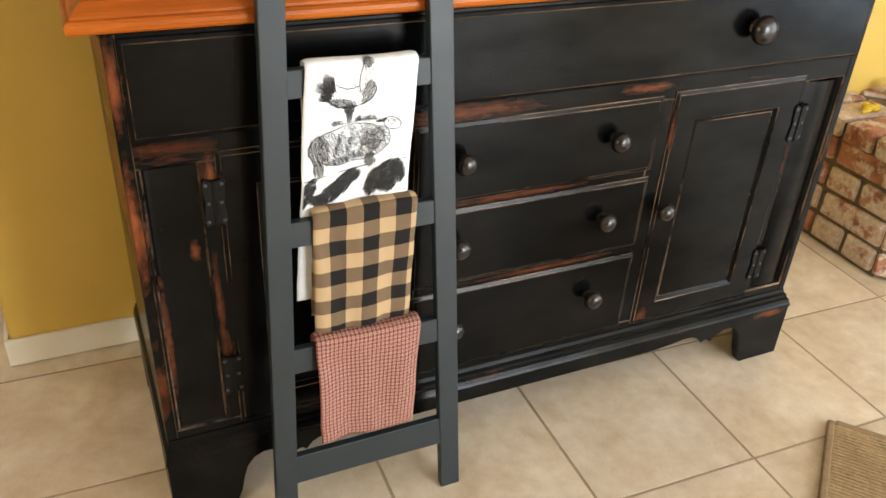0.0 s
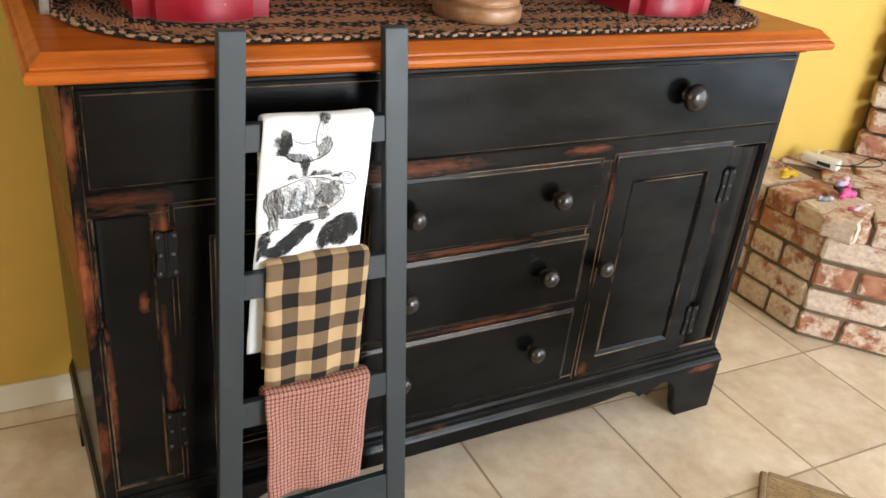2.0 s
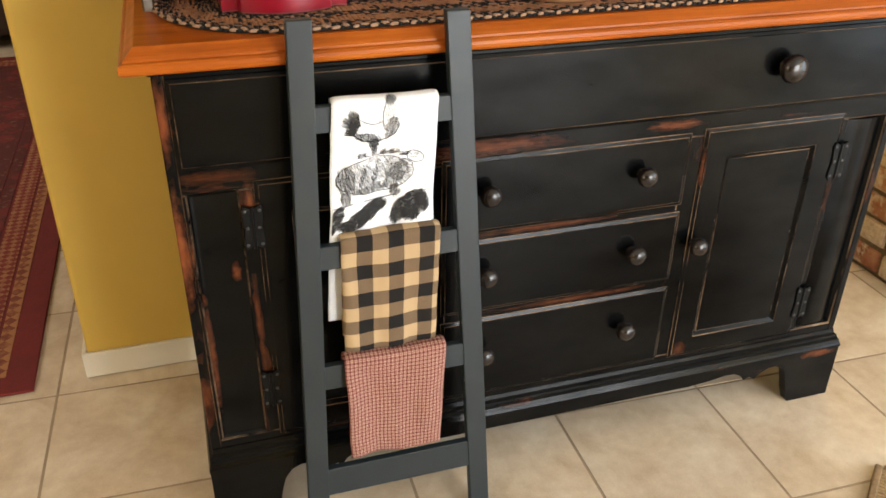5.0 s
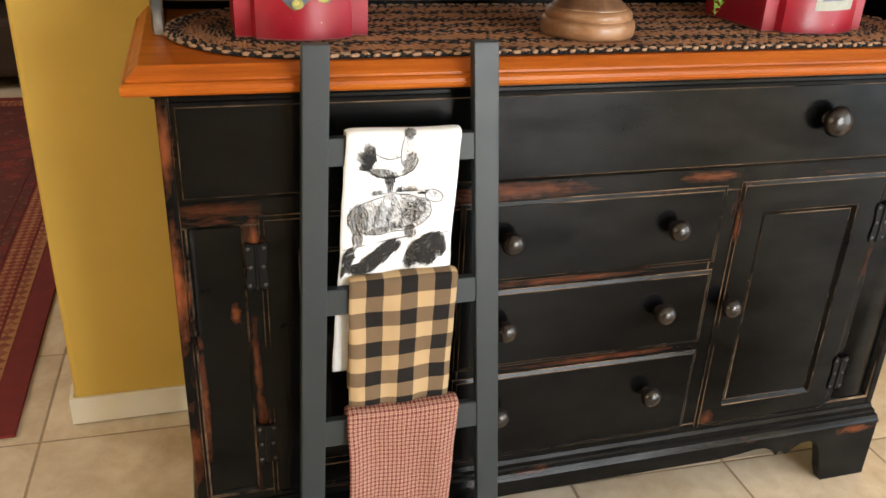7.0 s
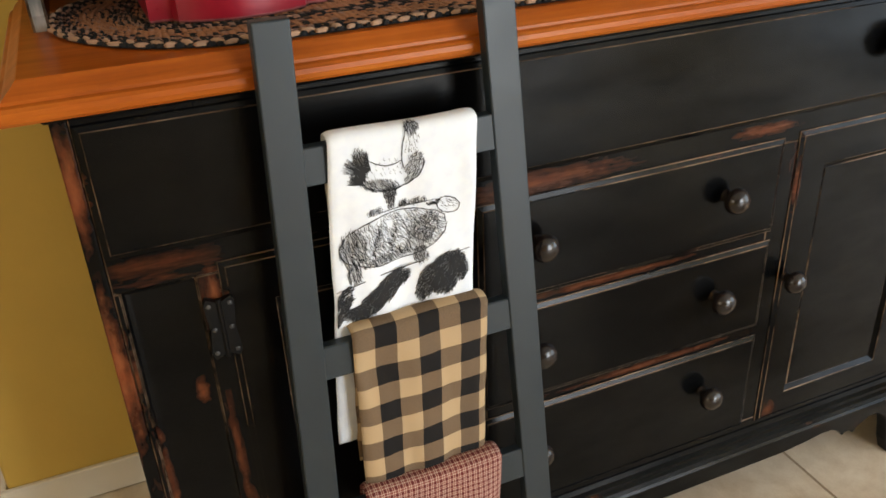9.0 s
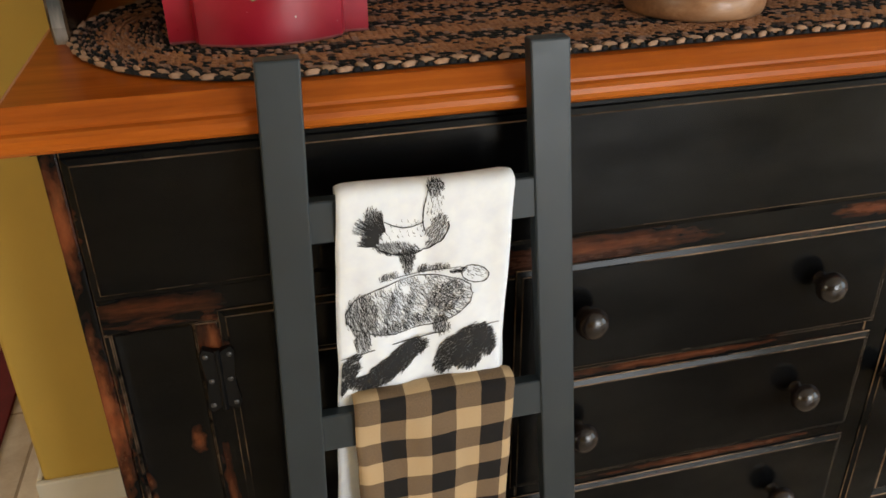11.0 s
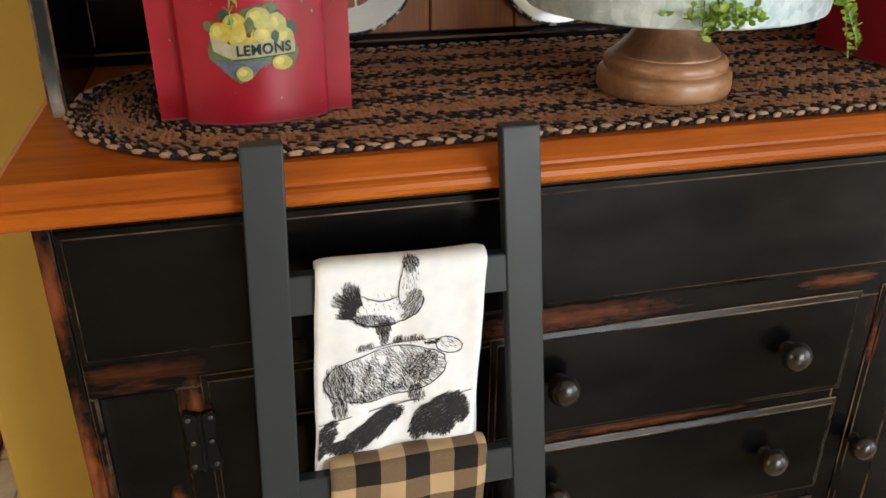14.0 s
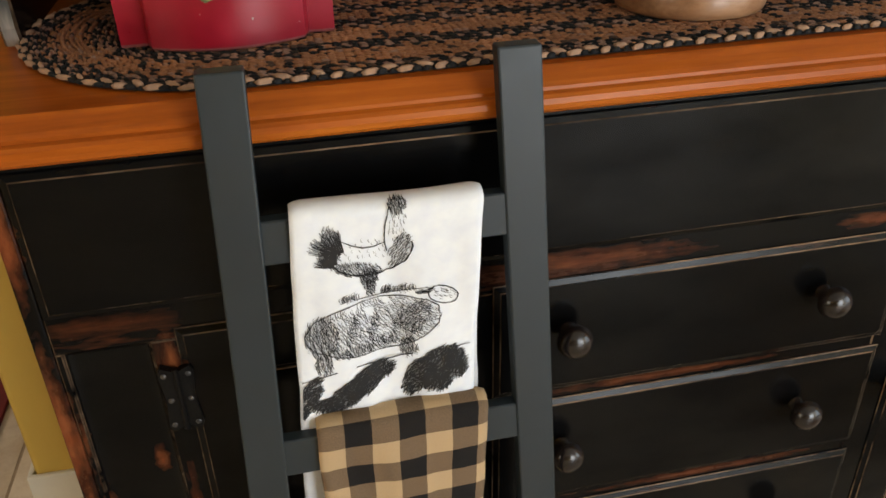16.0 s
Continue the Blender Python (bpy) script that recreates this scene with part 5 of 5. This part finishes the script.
# ---- small things on the hearth ----
PLASTIC = plain("white_plastic", (0.72, 0.70, 0.66), 0.35, 0.05, 40, 0.05)
CORD = plain("black_cord", (0.015, 0.015, 0.016), 0.5, 0.2, 60, 0.1)
HZ = 0.4205
charger = thing("power_strip", (2.447, 0.497, HZ), "small white plastic power adapter with a black cord", "adapter")
rot = Matrix.Translation((2.447, 0.497, HZ)) @ Matrix.Rotation(radians(-70), 4, "Z")
bm = boxed(-0.064, 0.064, -0.024, 0.024, 0.0, 0.036, 0.008, 3)
bm.transform(rot)
part("case", bm, PLASTIC, charger, smooth=True)
bm = boxed(-0.006, 0.04, -0.0255, -0.0235, 0.009, 0.022, 0.0008)
bm.transform(rot)
part("socket", bm, CORD, charger)
bm = boxed(-0.022, -0.014, -0.004, 0.004, 0.035, 0.054, 0.001)
bm.transform(rot)
part("prong", bm, PLASTIC, charger)
bm = bmesh.new()
loop = [rot @ Vector((0.064 + 0.06 * (1 - math.cos(a)) + 0.02 * math.sin(2 * a), 0.045 * math.sin(a), 0.02 + 0.055 * math.sin(a / 2) ** 2)) for a in np.linspace(0, 5.6, 34)]
for p, q in zip(loop, loop[1:]):
    m = (q - p).to_track_quat("Z", "Y").to_matrix().to_4x4()
    ra = [[bm.verts.new(c + m @ Vector((0.0022 * math.cos(k * 1.047), 0.0022 * math.sin(k * 1.047), 0))) for k in range(6)] for c in (p, q)]
    for k in range(6):
        bm.faces.new((ra[0][k], ra[0][(k + 1) % 6], ra[1][(k + 1) % 6], ra[1][k]))
part("cord", bm, CORD, charger, "thin black cord", smooth=True)


def toy(name, at, label, bits):
    """A small plastic toy of rounded lumps: (dx, dy, dz, rx, ry, rz, material)."""
    ob = thing(name, at, label, "toy", "small toys on the hearth")
    for i, (dx, dy, dz, ax, ay, az, m) in enumerate(bits):
        bm = bmesh.new()
        bmesh.ops.create_icosphere(bm, subdivisions=2, radius=1.0)
        for v in bm.verts:
            v.co *= 1 + 0.16 * noise.noise(v.co * 1.7 + Vector((i, at[0], 0)))
            v.co = Vector(at) + Vector((dx + v.co.x * ax, dy + v.co.y * ay, dz + v.co.z * az))
        part("lump", bm, m, ob, smooth=True)
    return ob


YEL = plain("yellow_plastic", (0.70, 0.47, 0.02), 0.4, 0.15, 60, 0.1)
PINK = plain("pink_plastic", (0.62, 0.08, 0.26), 0.4, 0.2, 60, 0.1)
LILAC = plain("lilac_plastic", (0.42, 0.33, 0.48), 0.4, 0.2, 60, 0.1)
PALEP = plain("pale_pink_plastic", (0.66, 0.42, 0.48), 0.4, 0.2, 60, 0.1)
TEAL = plain("grey_teal_plastic", (0.17, 0.22, 0.23), 0.4, 0.2, 60, 0.1)
toy("toy", (2.232, 0.452, HZ), "small bright yellow plastic toy lying flat", [(0.0, 0.0, 0.010, 0.026, 0.013, 0.010, YEL), (0.034, 0.008, 0.009, 0.021, 0.010, 0.009, YEL), (-0.028, -0.014, 0.008, 0.019, 0.009, 0.008, YEL), (0.008, 0.022, 0.011, 0.016, 0.010, 0.010, YEL), (0.020, -0.014, 0.008, 0.018, 0.007, 0.008, YEL)])
toy("toy", (2.277, 0.264, HZ), "small pink and lilac plastic toy", [(0.0, 0.0, 0.016, 0.026, 0.020, 0.017, PINK), (-0.018, 0.014, 0.044, 0.017, 0.014, 0.014, LILAC), (0.026, -0.010, 0.013, 0.016, 0.013, 0.013, PINK), (0.018, 0.024, 0.040, 0.016, 0.013, 0.013, PALEP), (-0.032, -0.004, 0.032, 0.009, 0.009, 0.012, CORD),
                                                                           (-0.022, -0.012, 0.012, 0.015, 0.011, 0.012, PINK), (0.004, 0.012, 0.060, 0.012, 0.010, 0.010, PALEP), (0.032, 0.014, 0.030, 0.012, 0.010, 0.010, PINK), (0.002, 0.030, 0.024, 0.018, 0.012, 0.012, CORD)])
toy("toy", (2.370, 0.325, HZ), "small grey-green plastic toy", [(0.0, 0.0, 0.010, 0.022, 0.010, 0.010, TEAL), (0.022, 0.008, 0.009, 0.014, 0.008, 0.009, TEAL)])
toy("toy", (2.182, 0.258, HZ), "small slate blue plastic toy", [(0.0, 0.0, 0.009, 0.020, 0.010, 0.009, TEAL), (-0.018, 0.006, 0.012, 0.010, 0.007, 0.008, LILAC), (0.024, -0.002, 0.008, 0.010, 0.008, 0.008, PALEP)])
toy("toy", (2.222, 0.172, HZ), "small pale pink plastic toy", [(0.0, 0.0, 0.007, 0.016, 0.008, 0.007, PALEP), (0.020, 0.006, 0.008, 0.012, 0.008, 0.008, LILAC), (-0.012, 0.010, 0.006, 0.010, 0.007, 0.006, PINK)])

# ---- brick hearth and fireplace ----


def brick_mesh(seed, l, h, d):
    rnd = random.Random(seed)
    bm = boxed(-l / 2, l / 2, -d / 2, d / 2, -h / 2, h / 2)
    bmesh.ops.bevel(bm, geom=list(bm.edges), offset=0.011, segments=2, profile=0.5, affect="EDGES")
    for v in bm.verts:
        v.co += Vector([rnd.uniform(-1, 1) * 0.0026 for _ in range(3)])
    me = bpy.data.meshes.new("brick")
    bmesh.ops.recalc_face_normals(bm, faces=bm.faces)
    bm.to_mesh(me)
    bm.free()
    me.materials.append(BRICK)
    return me


COURSE, BL, BH, BD = 0.0890, 0.242, 0.0765, 0.098
LONG = [brick_mesh(i, BL, BH, BD) for i in range(6)]
SHORT = [brick_mesh(10 + i, BL * 0.5 - 0.004, BH, BD) for i in range(4)]
HEADER = [brick_mesh(20 + i, 0.106, 0.066, 0.235) for i in range(6)]
FLAT = [brick_mesh(30 + i, 0.242, 0.05, 0.106) for i in range(4)]
rb = random.Random(7)


def lay(meshes, at, turn, parent):
    ob = new("brick", rb.choice(meshes))
    ob.parent = parent
    ob.matrix_basis = Matrix.Translation(-base_of(parent)) @ pose(*at, rb.uniform(-0.7, 0.7), rb.uniform(-0.7, 0.7), math.degrees(turn) + rb.uniform(-0.6, 0.6) + (180 if rb.random() < 0.5 else 0))
    return ob


HX, HY = 2.106, 0.155
DX, DY = 0.657, -0.754
ANG = math.atan2(DY, DX)
HEARTH_TOP = 0.420
hearth = thing("brick_hearth", (2.7, 0.0, 0), "raised hearth of tumbled whitewashed red bricks", "hearth", kind="structure")
hearth_run = 1.25
ex, ey = HX + DX * hearth_run, HY + DY * hearth_run
bm = bmesh.new()
prism(bm, [(HX + 0.010, 0.6065), (HX + 0.010, HY + 0.005), (ex + 0.008, ey + 0.008), (EAST - 0.001, ey + 0.012), (EAST - 0.001, 0.6065)], 0.0, HEARTH_TOP - 0.015, "z")
part("mortar_core", bm, MORTAR, hearth)
nx, ny = DY, -DX
JOINT = 0.015
for c in range(4):
    z = 0.004 + COURSE * (c + 0.5)
    y = HY + 0.018
    half_first = c % 2 == 0
    while y < 0.56:
        if half_first and y < HY + 0.2:
            lay(SHORT, (HX + BD / 2, y + BL / 4, z), math.pi / 2, hearth)
            y += BL / 2 + JOINT * 0.6
        else:
            lay(LONG, (HX + BD / 2, y + BL / 2, z), math.pi / 2, hearth)
            y += BL + JOINT
    a = -0.006
    if half_first:
        lay(SHORT, (HX + DX * (a + BL / 4) - nx * BD / 2, HY + DY * (a + BL / 4) - ny * BD / 2, z), ANG, hearth)
        a += BL / 2 + JOINT * 0.6
    while a < hearth_run - 0.1:
        m = a + BL / 2
        lay(LONG, (HX + DX * m - nx * BD / 2, HY + DY * m - ny * BD / 2, z), ANG, hearth)
        a += BL + JOINT
zt = HEARTH_TOP - 0.033
y = HY + 0.085
while y < 0.64:
    lay(HEADER, (HX + 0.112, y, zt), math.pi / 2, hearth)
    y += 0.120
lay(HEADER, (HX + 0.105, HY + 0.022, zt), radians(112), hearth)
a = 0.052
while a < hearth_run - 0.05:
    lay(HEADER, (HX + DX * a - nx * 0.112, HY + DY * a - ny * 0.112, zt), ANG, hearth)
    a += 0.120
for row in range(6):
    b = 0.30 + row * 0.119
    a = -0.30 - 0.12 * (row % 2)
    while a < hearth_run:
        px, py = HX + DX * a - nx * b, HY + DY * a - ny * b
        if px > HX + 0.268 and py < 0.60 and px < EAST - 0.1:
            lay(FLAT, (px, py, HEARTH_TOP - 0.026), ANG, hearth)
        a += BL + JOINT

CXW, CYW = 2.69, 0.540
chimney = thing("fireplace", (3.3, 0.3, HEARTH_TOP), "brick fireplace face of tumbled whitewashed bricks", "fireplace", kind="structure")
col_run = 1.15
bm = bmesh.new()
qx, qy = CXW + DX * col_run, CYW + DY * col_run
prism(bm, [(CXW + 0.085, 0.6065), (CXW + 0.085, CYW - 0.072), (qx + 0.01, qy + 0.012), (EAST - 0.001, qy + 0.012), (EAST - 0.001, 0.6065)], HEARTH_TOP - 0.011, CEILING - 0.001, "z")
part("mortar_core", bm, MORTAR, chimney)
for c in range(23):
    z = HEARTH_TOP + COURSE * (c + 0.5)
    a = 0.0 if c % 2 else -0.012
    if c % 2:
        lay(SHORT, (CXW + DX * (a + BL / 4) - nx * BD / 2, CYW + DY * (a + BL / 4) - ny * BD / 2 - 0.012, z), ANG, chimney)
        a += BL / 2 + JOINT * 0.6
    while a < col_run - 0.1:
        m = a + BL / 2
        lay(LONG, (CXW + DX * m - nx * BD / 2, CYW + DY * m - ny * BD / 2 - 0.012, z), ANG, chimney)
        a += BL + JOINT

# ---- floor tiles ----
PITCH = 0.405
me = bpy.data.meshes.new("tile")
bm = boxed(-0.199, 0.199, -0.199, 0.199, -0.010, 0.0)
bm.to_mesh(me)
bm.free()
me.materials.append(TILE)
rt = random.Random(3)
grid_pose = pose(1.632, -0.320, 0, 0, 0, -1.6)
for i in range(-10, 8):
    for j in range(-12, 14):
        p = grid_pose @ Vector(((i + 0.5) * PITCH, (j + 0.5) * PITCH, 0))
        if WEST - 0.15 < p.x < (EAST + 0.15 if p.y < 0.7 else 2.0) and SOUTH - 0.15 < p.y < FAR:
            ob = new("tile", me)
            ob.parent = floor
            ob.matrix_basis = Matrix.Translation((p.x, p.y, rt.uniform(-0.0003, 0))) @ pose(0, 0, 0, rt.uniform(-0.02, 0.02), rt.uniform(-0.02, 0.02), -1.6 + 90 * rt.randrange(4))
